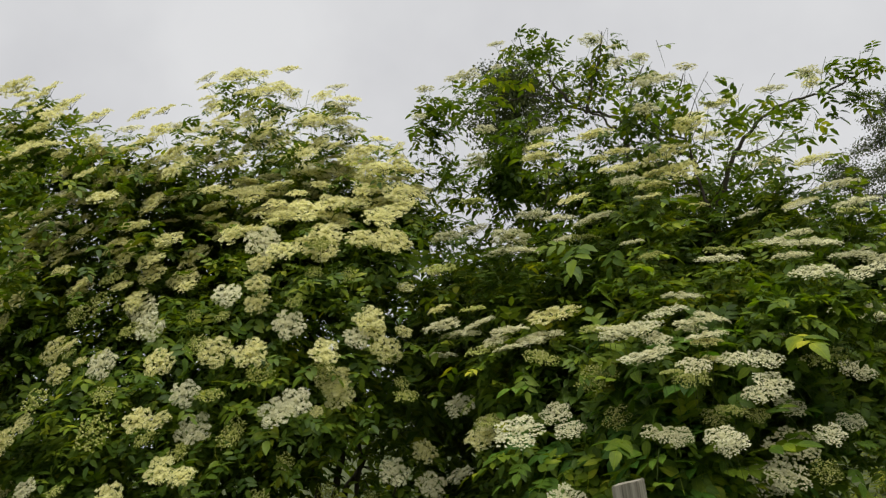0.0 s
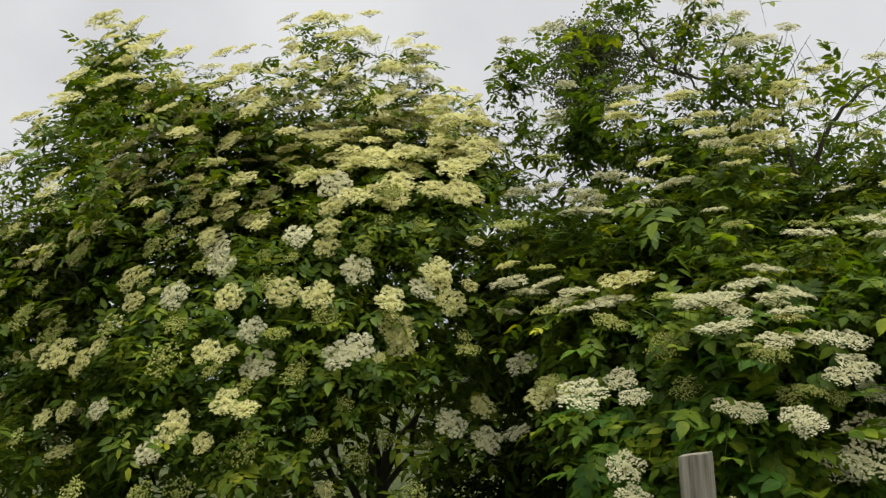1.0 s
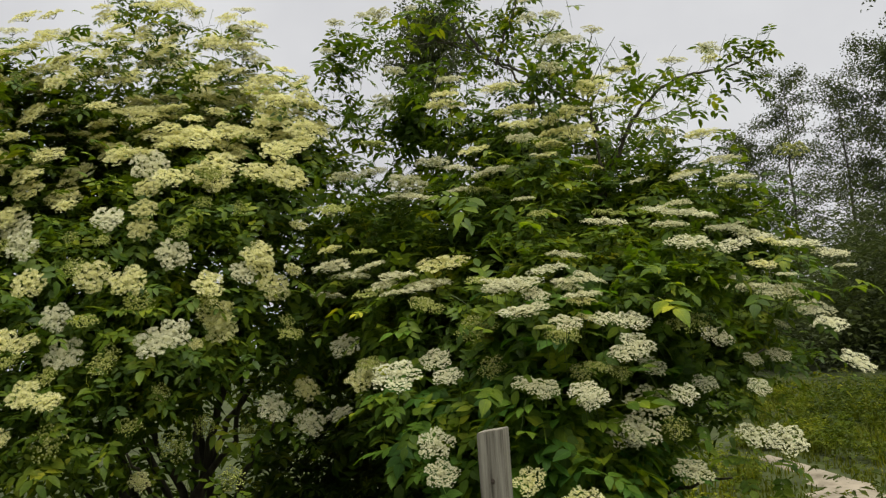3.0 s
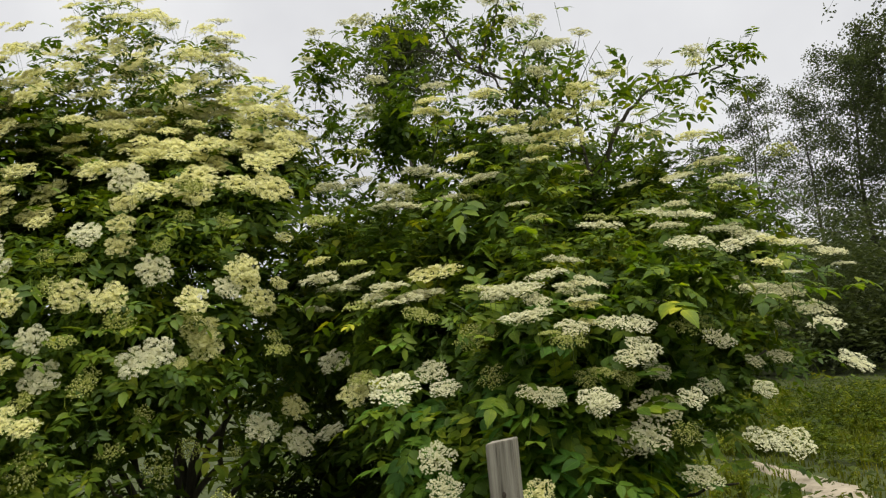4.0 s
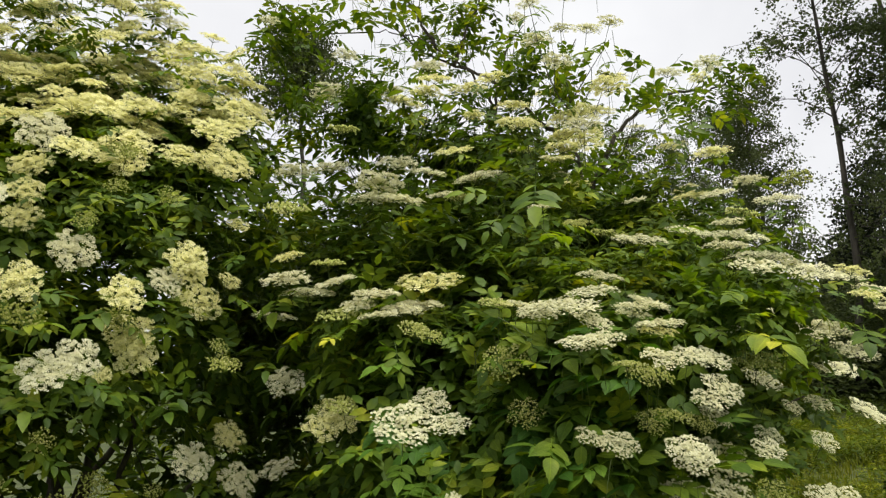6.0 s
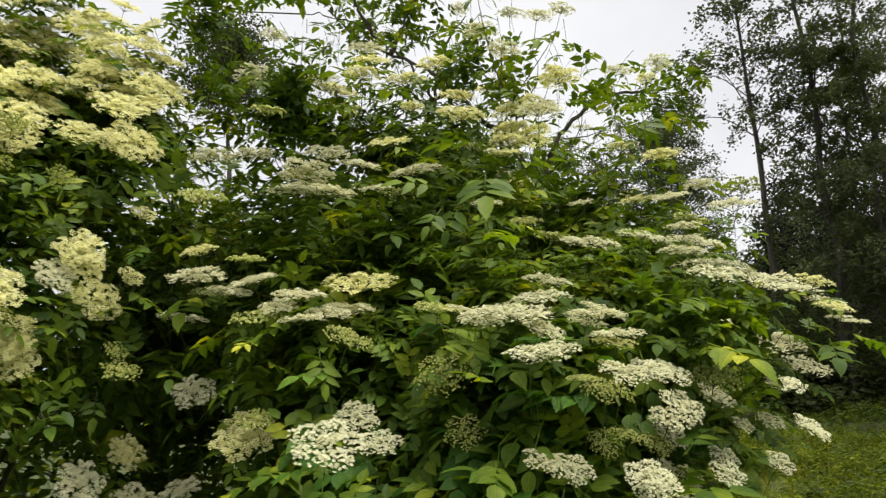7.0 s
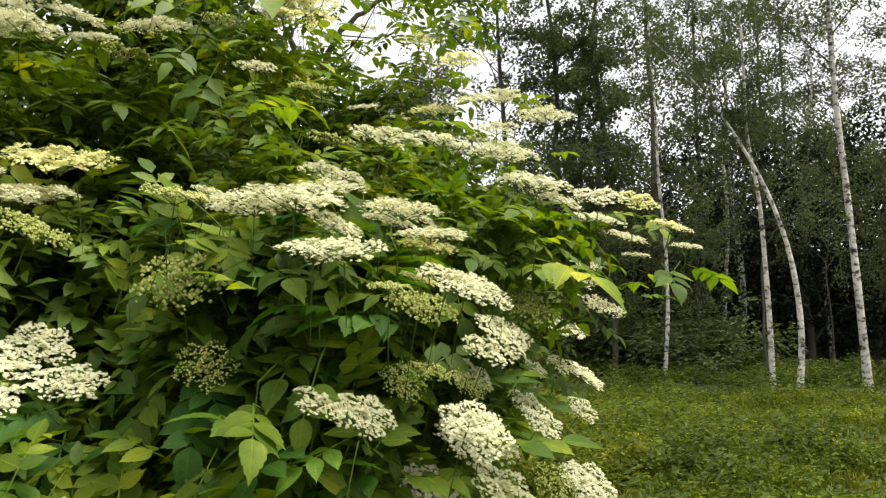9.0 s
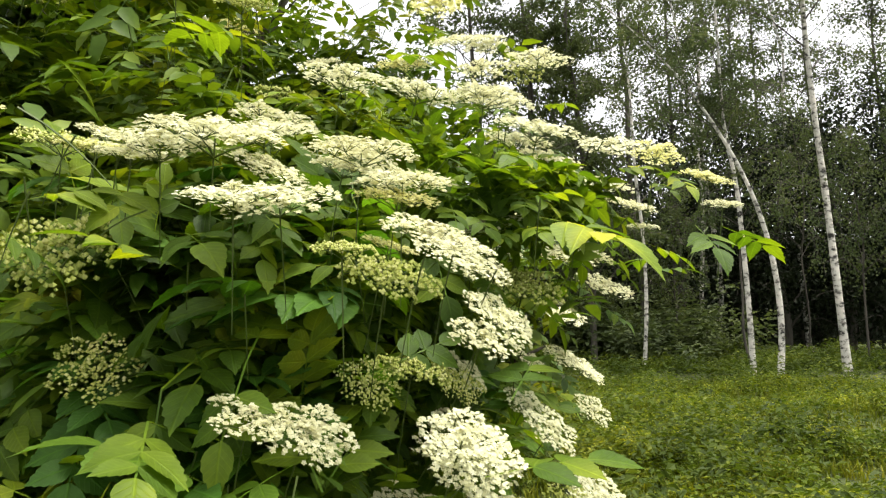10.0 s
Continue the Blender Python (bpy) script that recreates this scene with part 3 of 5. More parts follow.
RIGHT_C = [
    (1.79, 3.82, 2.48, 0.093, 'y'), (0.13, 4.22, 2.47, 0.098, 'w'), (-0.02, 4.24, 2.46, 0.081, 'w'), (1.00, 3.69, 2.43, 0.075, 'y'),
    (0.74, 4.01, 2.39, 0.108, 'w'), (0.97, 3.65, 2.37, 0.059, 'y'), (0.94, 3.66, 2.37, 0.052, 'w'), (0.32, 4.04, 2.36, 0.108, 'w'),
    (0.69, 4.08, 2.31, 0.084, 'g'), (1.82, 3.63, 2.30, 0.071, 'w'), (0.29, 4.05, 2.29, 0.108, 'w'), (0.56, 3.95, 2.29, 0.063, 'w'),
    (0.74, 2.98, 2.27, 0.064, 'w'), (-0.06, 4.01, 2.24, 0.092, 'g'), (0.37, 3.84, 2.24, 0.086, 'w'), (1.55, 3.49, 2.20, 0.072, 'w'),
    (1.72, 3.36, 2.15, 0.092, 'w'), (0.82, 3.51, 2.14, 0.054, 'w'), (1.33, 3.96, 2.13, 0.090, 'g'),
]
RIGHT_D = [
    (1.44, 3.51, 2.05, 0.103, 'w'), (1.43, 3.28, 2.04, 0.060, 'w'), (0.84, 3.28, 2.03, 0.055, 'g'), (-0.08, 3.84, 2.01, 0.064, 'y'),
    (1.50, 3.32, 2.00, 0.100, 'w'), (1.15, 3.42, 2.00, 0.095, 'w'), (0.08, 3.92, 2.00, 0.066, 'g'), (1.35, 3.20, 1.94, 0.077, 'w'),
    (1.68, 3.41, 1.94, 0.090, 'w'), (-0.08, 3.92, 1.94, 0.095, 'w'), (0.10, 3.88, 1.92, 0.089, 'w'), (0.45, 3.80, 1.91, 0.125, 'y'),
    (1.79, 3.39, 1.90, 0.098, 'w'), (0.01, 3.96, 1.89, 0.102, 'w'), (0.24, 3.77, 1.86, 0.092, 'w'), (0.95, 3.36, 1.86, 0.083, 'w'),
    (1.97, 3.37, 1.85, 0.098, 'w'), (1.38, 3.08, 1.85, 0.090, 'w'), (0.17, 3.79, 1.82, 0.069, 'w'),
]
RIGHT_E = [
    (1.66, 2.99, 1.82, 0.059, 'y'), (1.52, 3.01, 1.82, 0.067, 'w'), (-0.12, 4.07, 1.81, 0.086, 'w'), (0.39, 3.76, 1.81, 0.108, 'w'),
    (2.10, 3.35, 1.80, 0.076, 'w'), (0.35, 3.77, 1.80, 0.089, 'w'), (0.84, 3.21, 1.79, 0.087, 'w'), (0.10, 3.84, 1.79, 0.087, 'g'),
    (0.60, 3.43, 1.78, 0.076, 'g'), (0.64, 3.40, 1.77, 0.061, 'y'), (0.22, 3.67, 1.77, 0.067, 'w'), (0.61, 3.27, 1.76, 0.041, 'w'),
    (0.98, 3.11, 1.74, 0.067, 'w'), (2.15, 3.35, 1.74, 0.048, 'w'), (0.69, 3.07, 1.73, 0.101, 'w'), (0.65, 3.16, 1.73, 0.087, 'w'),
    (1.53, 2.81, 1.72, 0.051, 'y'), (0.89, 3.01, 1.72, 0.081, 'w'), (0.63, 3.21, 1.72, 0.055, 'w'),
]
RIGHT_F = [
    (1.69, 3.42, 1.72, 0.064, 'w'), (1.52, 3.26, 1.71, 0.060, 'w'), (0.88, 3.04, 1.70, 0.056, 'w'), (0.36, 3.58, 1.70, 0.086, 'g'),
    (1.85, 3.67, 1.69, 0.106, 'w'), (0.75, 3.03, 1.68, 0.059, 'w'), (1.62, 2.83, 1.68, 0.039, 'w'), (1.94, 3.40, 1.67, 0.048, 'w'),
    (1.68, 3.23, 1.67, 0.081, 'w'), (0.90, 2.93, 1.66, 0.075, 'w'), (1.41, 3.24, 1.66, 0.051, 'w'), (1.87, 3.39, 1.65, 0.102, 'w'),
    (1.26, 3.12, 1.65, 0.067, 'w'), (0.90, 2.94, 1.64, 0.060, 'y'), (0.65, 2.94, 1.62, 0.063, 'w'), (0.71, 2.94, 1.62, 0.070, 'w'),
    (0.54, 3.24, 1.58, 0.095, 'g'), (0.93, 3.00, 1.58, 0.045, 'y'), (2.02, 3.40, 1.57, 0.086, 'w'),
]
RIGHT_G = [
    (0.96, 2.89, 1.57, 0.056, 'w'), (0.80, 2.76, 1.56, 0.056, 'w'), (-0.06, 4.29, 1.56, 0.084, 'w'), (1.10, 3.00, 1.56, 0.072, 'w'),
    (0.74, 2.85, 1.55, 0.039, 'g'), (1.36, 3.12, 1.54, 0.092, 'g'), (0.80, 2.84, 1.52, 0.066, 'g'), (1.89, 3.44, 1.51, 0.036, 'w'),
    (2.31, 3.79, 1.50, 0.086, 'w'), (1.57, 3.37, 1.48, 0.074, 'w'), (1.09, 2.93, 1.47, 0.066, 'w'),
    (0.10, 3.73, 1.46, 0.072, 'g'), (0.385, 3.60, 1.46, 0.072, 'w'), (1.03, 2.91, 1.44, 0.057, 'w'), (0.59, 3.23, 1.42, 0.064, 'g'),
    (0.07, 3.82, 1.41, 0.102, 'y'), (0.21, 3.24, 1.41, 0.099, 'w'), (0.96, 2.99, 1.40, 0.060, 'g'),
]
RIGHT_H = [
    (0.43, 3.51, 1.385, 0.072, 'w'), (1.21, 3.15, 1.38, 0.057, 'w'), (1.86, 3.44, 1.38, 0.055, 'w'),
    (0.90, 3.02, 1.38, 0.053, 'g'), (1.75, 3.45, 1.37, 0.044, 'w'), (1.03, 2.96, 1.37, 0.039, 'g'), (0.67, 2.94, 1.36, 0.052, 'w'),
    (0.73, 2.91, 1.34, 0.060, 'w'), (0.84, 2.76, 1.33, 0.054, 'w'), (2.42, 3.79, 1.31, 0.087, 'w'), (1.42, 3.18, 1.30, 0.052, 'w'),
    (0.87, 2.77, 1.30, 0.057, 'w'), (1.26, 2.98, 1.28, 0.054, 'w'), (1.63, 3.17, 1.27, 0.048, 'w'), (1.16, 3.09, 1.25, 0.097, 'w'),
    (-0.10, 4.23, 1.21, 0.075, 'w'), (1.07, 2.91, 1.17, 0.074, 'w'),
]
RIGHT_I = [
    (1.18, 2.88, 1.17, 0.053, 'g'), (1.08, 3.14, 1.14, 0.089, 'w'), (0.35, 3.21, 1.14, 0.074, 'w'), (1.57, 3.13, 1.09, 0.071, 'w'),
    (1.76, 3.26, 1.05, 0.085, 'w'), (0.36, 3.13, 1.04, 0.067, 'w'), (0.65, 2.89, 1.03, 0.062, 'y'), (1.30, 3.08, 0.99, 0.072, 'w'),
    (0.81, 2.79, 0.96, 0.075, 'y'),
]
# Leafy shoot ends without flowers.
TIPS = [
    (-1.16, 4.39, 3.76), (-1.27, 4.42, 3.66), (-0.87, 4.55, 3.74), (-0.63, 4.68, 3.61), (-1.06, 4.45, 3.63), (-0.78, 4.61, 3.62),
    (-2.36, 4.25, 3.70), (-2.47, 4.25, 3.63), (0.56, 5.02, 3.95), (0.76, 4.88, 3.89), (1.18, 4.87, 3.86), (0.95, 4.86, 3.69),
    (1.12, 5.15, 3.73), (1.36, 4.64, 3.47), (0.64, 5.03, 3.84), (0.83, 5.15, 3.77), (1.19, 4.57, 3.32), (1.51, 4.14, 3.14),
    (1.39, 4.19, 3.07), (1.28, 4.36, 3.14), (-0.03, 4.81, 3.57), (-0.09, 4.71, 3.39), (0.07, 4.73, 3.41), (-0.06, 4.49, 3.07),
    (-0.26, 4.59, 3.18), (-0.15, 4.56, 3.08), (1.45, 3.85, 2.72), (1.54, 3.62, 2.63), (1.52, 3.77, 2.77),
]
TIPS_FAR_LEFT = [
    (-2.79, 3.40, 3.13), (-2.74, 3.41, 3.20), (-2.78, 3.39, 2.89), (-2.59, 3.44, 2.87), (-2.69, 3.40, 2.90),
]
ARCH = [
    (1.40, 4.48, 2.14), (1.48, 4.43, 2.42), (1.59, 4.40, 2.63), (1.70, 4.38, 2.81), (1.94, 4.34, 2.96), (2.19, 4.34, 3.00),
    (2.42, 4.31, 3.09),
]
ARCH_TIPS = [
    (2.21, 4.29, 3.19), (2.40, 4.29, 3.19), (2.45, 4.31, 3.09), (2.10, 4.32, 3.05), (2.29, 4.32, 3.06), (2.01, 4.34, 3.03),
    (2.48, 4.29, 3.20), (1.94, 4.35, 2.94),
]
ARCH_TOP = [
    (1.60, 4.94, 2.73), (1.43, 4.89, 2.99), (1.18, 4.89, 3.21), (0.89, 5.23, 3.50), (0.59, 4.88, 3.49),
]

# Thin dark boughs of the open top.
BOUGHS = [
    [(1.2, 4.95, 2.5), (1.14, 4.93, 2.81), (1.16, 4.92, 3.11), (1.1, 4.94, 3.21), (0.97, 4.96, 3.34), (0.86, 4.98, 3.44), (0.74, 5.0, 3.5), (0.5, 5.02, 3.53)],
    [(1.16, 4.9, 2.95), (1.2, 4.87, 3.22), (1.26, 4.85, 3.41), (1.35, 4.83, 3.54)],
    [(0.96, 4.95, 3.32), (1.01, 4.91, 3.47), (1.09, 4.89, 3.64), (1.14, 4.88, 3.84)],
    [(1.4, 4.5, 2.0), (1.44, 4.39, 2.33), (1.42, 4.39, 2.61), (1.4, 4.4, 2.81), (1.4, 4.4, 3.03), (1.44, 4.39, 3.25)],
    [(1.15, 4.9, 3.04), (1.3, 4.84, 3.13), (1.46, 4.8, 3.22), (1.55, 4.77, 3.31)],
    [(0.86, 4.98, 3.44), (0.79, 4.99, 3.59), (0.68, 5.01, 3.77), (0.61, 5.01, 3.95)],
]

HEADS = []  # every flower head, so that leaves hiding it from the camera are dropped


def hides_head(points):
    """Which leaf places would hide a flower head from three camera places or the sun."""
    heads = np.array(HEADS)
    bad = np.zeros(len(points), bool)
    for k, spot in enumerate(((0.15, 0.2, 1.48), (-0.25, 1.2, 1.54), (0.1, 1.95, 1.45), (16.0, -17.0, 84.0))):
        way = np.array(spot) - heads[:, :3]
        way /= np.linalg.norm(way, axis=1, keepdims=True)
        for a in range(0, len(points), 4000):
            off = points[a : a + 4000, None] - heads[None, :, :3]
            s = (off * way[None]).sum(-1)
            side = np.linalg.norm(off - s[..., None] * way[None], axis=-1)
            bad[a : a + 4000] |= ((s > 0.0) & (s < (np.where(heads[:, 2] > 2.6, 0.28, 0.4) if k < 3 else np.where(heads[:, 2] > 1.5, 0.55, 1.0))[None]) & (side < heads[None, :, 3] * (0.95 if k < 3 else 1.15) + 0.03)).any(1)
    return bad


class Shrub:
    """An elder: limbs from the ground, shoots that reach the limbs, leaves in opposite pairs on the shoots."""

    def __init__(self, root, seed):
        self.root, self.rng = root, np.random.default_rng(seed)
        self.nodes, self.twigs, self.stems = [], Heap(), Heap()
        self.near, self.far, self.umbels, self.singles = [], [], 0, 0
        self.single_leaves, self.front, self.inner, self.roofed = [], [], [], False
        self.crowd = []

    def limb(self, points, r0, r1, label=""):
        line = curve(points, 7)
        jitter = self.rng.normal(size=line.shape) * 0.008
        jitter[0] = 0
        line = line + jitter
        rad = np.linspace(r0, r1, len(line))
        v, t = tube(line, rad, 8)
        ob = new("limb", mesh_of("limb", v, t, M_WOOD, True))
        ob.parent = self.root
        ob.matrix_parent_inverse = self.root.matrix_basis.inverted()
        tagged(ob, label=label)
        self.nodes.append(line)

    def nearest(self, p):
        n = self.all_nodes
        d = np.linalg.norm(n - p, axis=1) + 1.2 * np.clip(n[:, 2] - p[2] + 0.25, 0, 9) + 1.5 * np.clip(p[1] + 0.12 - n[:, 1], 0, 9)
        return n[np.argmin(d)]

    def ready(self):
        self.all_nodes = np.concatenate(self.nodes)

    def shoot(self, p, n, pairs=3, size=1.0, fine=False, single=False, reach=None, gap=0.055, stay=False, stem=True):
        rng = self.rng
        p, n = np.asarray(p, float), unit(n)
        fine = (fine and p[1] < 3.42) or (p[1] < 3.3 and 0.2 < p[0] < 1.2 and 0.8 < p[2] < 1.8)
        if self.roofed and over_roof(p, 0.004):
            return
        q = self.nearest(p)
        far = np.linalg.norm(q - p)
        cut = bool(reach) and far > reach
        if cut:
            q = p + (q - p) * reach / far
            far = reach
        bend = p - n * min(0.55 * far, 0.5)
        if reach and reach <= 0.2:
            bend, q = p - n * 0.45 * far, p - n * 0.85 * far - UP * 0.03
        s = np.linspace(0, 1, 5)[:, None]
        line = (1 - s) ** 2 * p + 2 * s * (1 - s) * bend + s**2 * q
        if stem:
            (self.stems if far < 0.35 else self.twigs).add(*tube(line, np.linspace(0.0014, 0.0007 if cut else 0.0018 + 0.0055 * min(far, 1.0), 5), 3))
        steps = np.linalg.norm(np.diff(line, axis=0), axis=1)
        arc = np.concatenate([[0], np.cumsum(steps)])
        turn = rng.uniform(0, 6.3)
        x = unit(np.cross(n, [0.3, 0.9, 0.1]))
        y = np.cross(n, x)
        for k in range(pairs):
            s = 0.03 + gap * k * (1 + 0.25 * k) * rng.uniform(0.85, 1.15)
            at = np.array([np.interp(s, arc, line[:, i]) for i in range(3)])
            if s > arc[-1]:
                at = line[-1] + unit(line[-1] - line[-2]) * min(s - arc[-1], 0.15)
            for side in (0, math.pi):
                if rng.random() < 0.06:
                    continue
                a = turn + side + rng.uniform(-0.25, 0.25)
                out = x * math.cos(a) + y * math.sin(a)
                d = out + n * rng.uniform(0.0, 0.35) - UP * rng.uniform(0.0, 0.42)
                above = unit(n * 0.4 + UP * 1.0 + rng.normal(size=3) * 0.22)
                m = frame_of(at, d, above, size * rng.uniform(0.72, 1.12))
                tip = m[:, 3] + m[:, 1] * 0.12
                if 1.2 < tip[2] < 1.57 and tip[0] - 0.23 > 1.5 * (tip[1] - 2.12) > 0:
                    continue
                if single and self.singles < 780:
                    self.singles += 1
                    self.single_leaves.append(m)
                else:
                    (self.front if stay else self.near if fine else self.inner if size > 0.98 and p[1] > 4.4 else self.far).append(m)
            turn += math.pi / 2 + rng.uniform(-0.2, 0.2)

    def umbel(self, x, y, z, radius, letter, tilt, fine):
        rng = self.rng
        p = np.array([x, y, z])
        n = unit(tilt + rng.normal(size=3) * 0.14)
        p = p + n * 0.14 * radius
        spin = rng.uniform(0, 6.3)
        ref = np.array([math.cos(spin), math.sin(spin), 0.1])
        m = frame_of(p, ref - n * (ref @ n), n, radius / 0.1)
        if self.umbels >= 290:
            self.crowd.append(m)
            HEADS.append((*p, radius))
            return p - n * 0.5 * radius, n
        head, stalk = UMBELS[letter, fine][rng.integers(len(UMBELS[letter, fine]))]
        ob = new("flower_umbel", head)
        ob.parent = self.root
        ob.matrix_parent_inverse = self.root.matrix_basis.inverted()
        ob.matrix_basis = Matrix([*m.tolist(), (0, 0, 0, 1)])
        st = new("umbel_stalk", stalk)
        st.parent = ob
        self.umbels += 1
        HEADS.append((*p, radius))
        return p - n * 0.5 * radius, n

    def finish(self):
        for heap, templates, name in ((self.far, LEAVES, "foliage"), (self.inner, INNER_LEAVES, "inner_foliage"), (self.near, FINE_LEAVES, "near_foliage")):
            h = Heap()
            all_m = np.array(heap).reshape(-1, 3, 4)
            # Leaves are thinned to fit the camera's view of the flower heads.
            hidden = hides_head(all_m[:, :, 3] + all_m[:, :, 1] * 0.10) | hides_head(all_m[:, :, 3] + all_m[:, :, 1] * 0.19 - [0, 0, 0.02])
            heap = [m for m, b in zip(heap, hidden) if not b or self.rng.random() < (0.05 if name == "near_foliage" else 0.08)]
            if name == "near_foliage":
                heap += self.front
            which = self.rng.integers(len(templates), size=len(heap))
            for k, tpl in enumerate(templates):
                h.spread(tpl, [m for m, w in zip(heap, which) if w == k])
            ob = h.object(name, M_LEAF_NEAR if name == "near_foliage" else M_LEAF, self.root, smooth=name != "inner_foliage", kind="stuff")
            if ob:
                ob.matrix_parent_inverse = self.root.matrix_basis.inverted()
        ones = np.array(self.single_leaves).reshape(-1, 3, 4)
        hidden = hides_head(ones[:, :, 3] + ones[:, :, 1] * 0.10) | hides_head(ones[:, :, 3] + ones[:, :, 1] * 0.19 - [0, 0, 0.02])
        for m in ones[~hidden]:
            ob = new("leaf", FINE_MESHES[self.rng.integers(len(FINE_MESHES))])
            ob.parent = self.root
            ob.matrix_parent_inverse = self.root.matrix_basis.inverted()
            ob.matrix_basis = Matrix([*m.tolist(), (0, 0, 0, 1)])
        crowd = Heap()
        for k, m in enumerate(self.crowd):
            me = UMBELS["y", False][k % 3][0]
            v = np.empty(len(me.vertices) * 3, np.float32)
            t = np.empty(len(me.polygons) * 3, np.int32)
            me.vertices.foreach_get("co", v)
            me.loops.foreach_get("vertex_index", t)
            crowd.spread((v.reshape(-1, 3), t.reshape(-1, 3)), [m])
        ob = crowd.object("flower_crowd", M_PETAL_YELLOW, self.root, kind="stuff")
        if ob:
            ob.matrix_parent_inverse = self.root.matrix_basis.inverted()
        for h, name, mat in ((self.twigs, "twiggery", M_TWIG), (self.stems, "shoot_growth", M_STEM)):
            ob = h.object(name, mat, self.root, kind="stuff")
            if ob:
                ob.matrix_parent_inverse = self.root.matrix_basis.inverted()


def clear_of_path(p):
    """Open ground kept free along the way past the shrubs."""
    a, b = np.array([0.15, 0.1]), np.array([-0.1, 1.8])
    end = np.array([0.23, 2.12])
    q = np.asarray(p)[:2]
    s = np.clip((q - a) @ (b - a) / ((b - a) @ (b - a)), 0, 1)
    return min(np.linalg.norm(q - a - s * (b - a)), np.linalg.norm(q - end)) > 0.55


def in_hollow(p):
    """The bare, dark hollow under the boughs where the two shrubs meet."""
    return -1.35 < p[0] < (0.12 if p[2] > 0.95 else 0.45) and p[1] < 5.4 and p[2] < 1.45 + 0.28 * math.exp(-(((p[0] + 0.1) / 0.3) ** 2)) - 0.25 * max(p[0], 0) - 0.45 * max(-0.6 - p[0], 0) + 0.1 * math.sin(6 * p[0])


def past_edge(p):
    """Outside the right-hand shrub's low outline, fitted to two camera places."""
    low = 1.57 - p[2]
    if low < 0:
        return False
    if low > 0.1 and p[0] - 0.22 > 0.42 * (p[1] - 0.2) and math.sin(37 * p[0] + 23 * p[2] + 11 * p[1]) > 0.6:
        return True
    return p[0] - 0.23 > math.tan(radians(53 - 20 * low)) * (p[1] - 2.12) or p[0] - 0.22 > math.tan(radians(37 - 10 * low)) * (p[1] - 0.2)


LEFT_ROOF = np.array([
    (-60, 0.20), (-43, 0.27), (-38.3, 0.306), (-35.6, 0.35), (-34.5, 0.38), (-34.1, 0.44), (-33.7, 0.473), (-30, 0.475), (-29.4, 0.43), (-21.8, 0.44), (-19.9, 0.447),
    (-19.3, 0.51), (-16.7, 0.523), (-13.9, 0.51), (-13.2, 0.484), (-10.1, 0.477), (-8.3, 0.465), (-8.1, 0.411), (-6.6, 0.402), (-4.8, 0.385), (-3.7, 0.344), (-2.2, 0.32), (6, 0.3),
])  # the left-hand crown's outline as the camera sees it, by bearing and rise


def roof_rise(x, y):
    return np.interp(np.degrees(np.arctan2(x - 0.12, y - 0.19)), LEFT_ROOF[:, 0], LEFT_ROOF[:, 1])


def over_roof(p, below=0.0):
    """Above the left-hand crown's outline in the camera's view."""
    return p[2] - 1.48 > np.hypot(p[0] - 0.12, p[1] - 0.19) * (roof_rise(p[0], p[1]) - below)


def fill(shrub, centre, sites, count, spread, depth, pairs=3, fine=False, single=False, up=0.5, size=1.0, floor=0.25, reach=0.6):
    """More leafy shoots among and behind the given ones, from the face of the crown inward."""
    rng = shrub.rng
    sites = np.asarray(sites)[:, :3]
    for _ in range(count):
        s = sites[rng.integers(len(sites))]
        out = unit((s - centre) * [1, 1, 0.6])
        p = s + rng.normal(size=3) * spread * [1, 0.8, 0.8] - out * (0.10 + depth * rng.random() ** 1.3)
        p[2] = min(p[2], s[2] - 0.02)
        if p[2] < floor or not clear_of_path(p) or in_hollow(p) or past_edge(p) or rng.random() < (0.9 * (1.6 - p[2]) if p[0] > 0 else 1.0 * (1.7 - p[2])):
            continue
        shrub.shoot(p, unit(out * 0.6 + UP * up + rng.normal(size=3) * 0.35), pairs, size * rng.uniform(0.8, 1.1), fine, single, min(reach, 0.12), stem=not (fine or shrub.roofed))


def lobe(shrub, centre, radii, count, pairs=3, shell=0.55, floor=0.3, keep=None, size=1.0, reach=0.6, fine=False, stay=False):
    """Leafy shoots in the outer part of a rounded body of the crown."""
    rng, c, r = shrub.rng, np.array(centre), np.array(radii)
    for _ in range(count):
        d = unit(rng.normal(size=3))
        p = c + d * r * rng.uniform(shell, 1.0) * (1 + 0.08 * math.sin(5 * d[0] + 3 * d[2] + 7 * d[1]))
        if p[2] < floor or not clear_of_path(p) or in_hollow(p) or past_edge(p) or (keep and not keep(p)):
            continue
        shrub.shoot(p, unit(d * 0.8 + UP * 0.6 + rng.normal(size=3) * 0.3), pairs, size * rng.uniform(0.8, 1.15), fine, False, reach, stay=stay, stem=not fine)


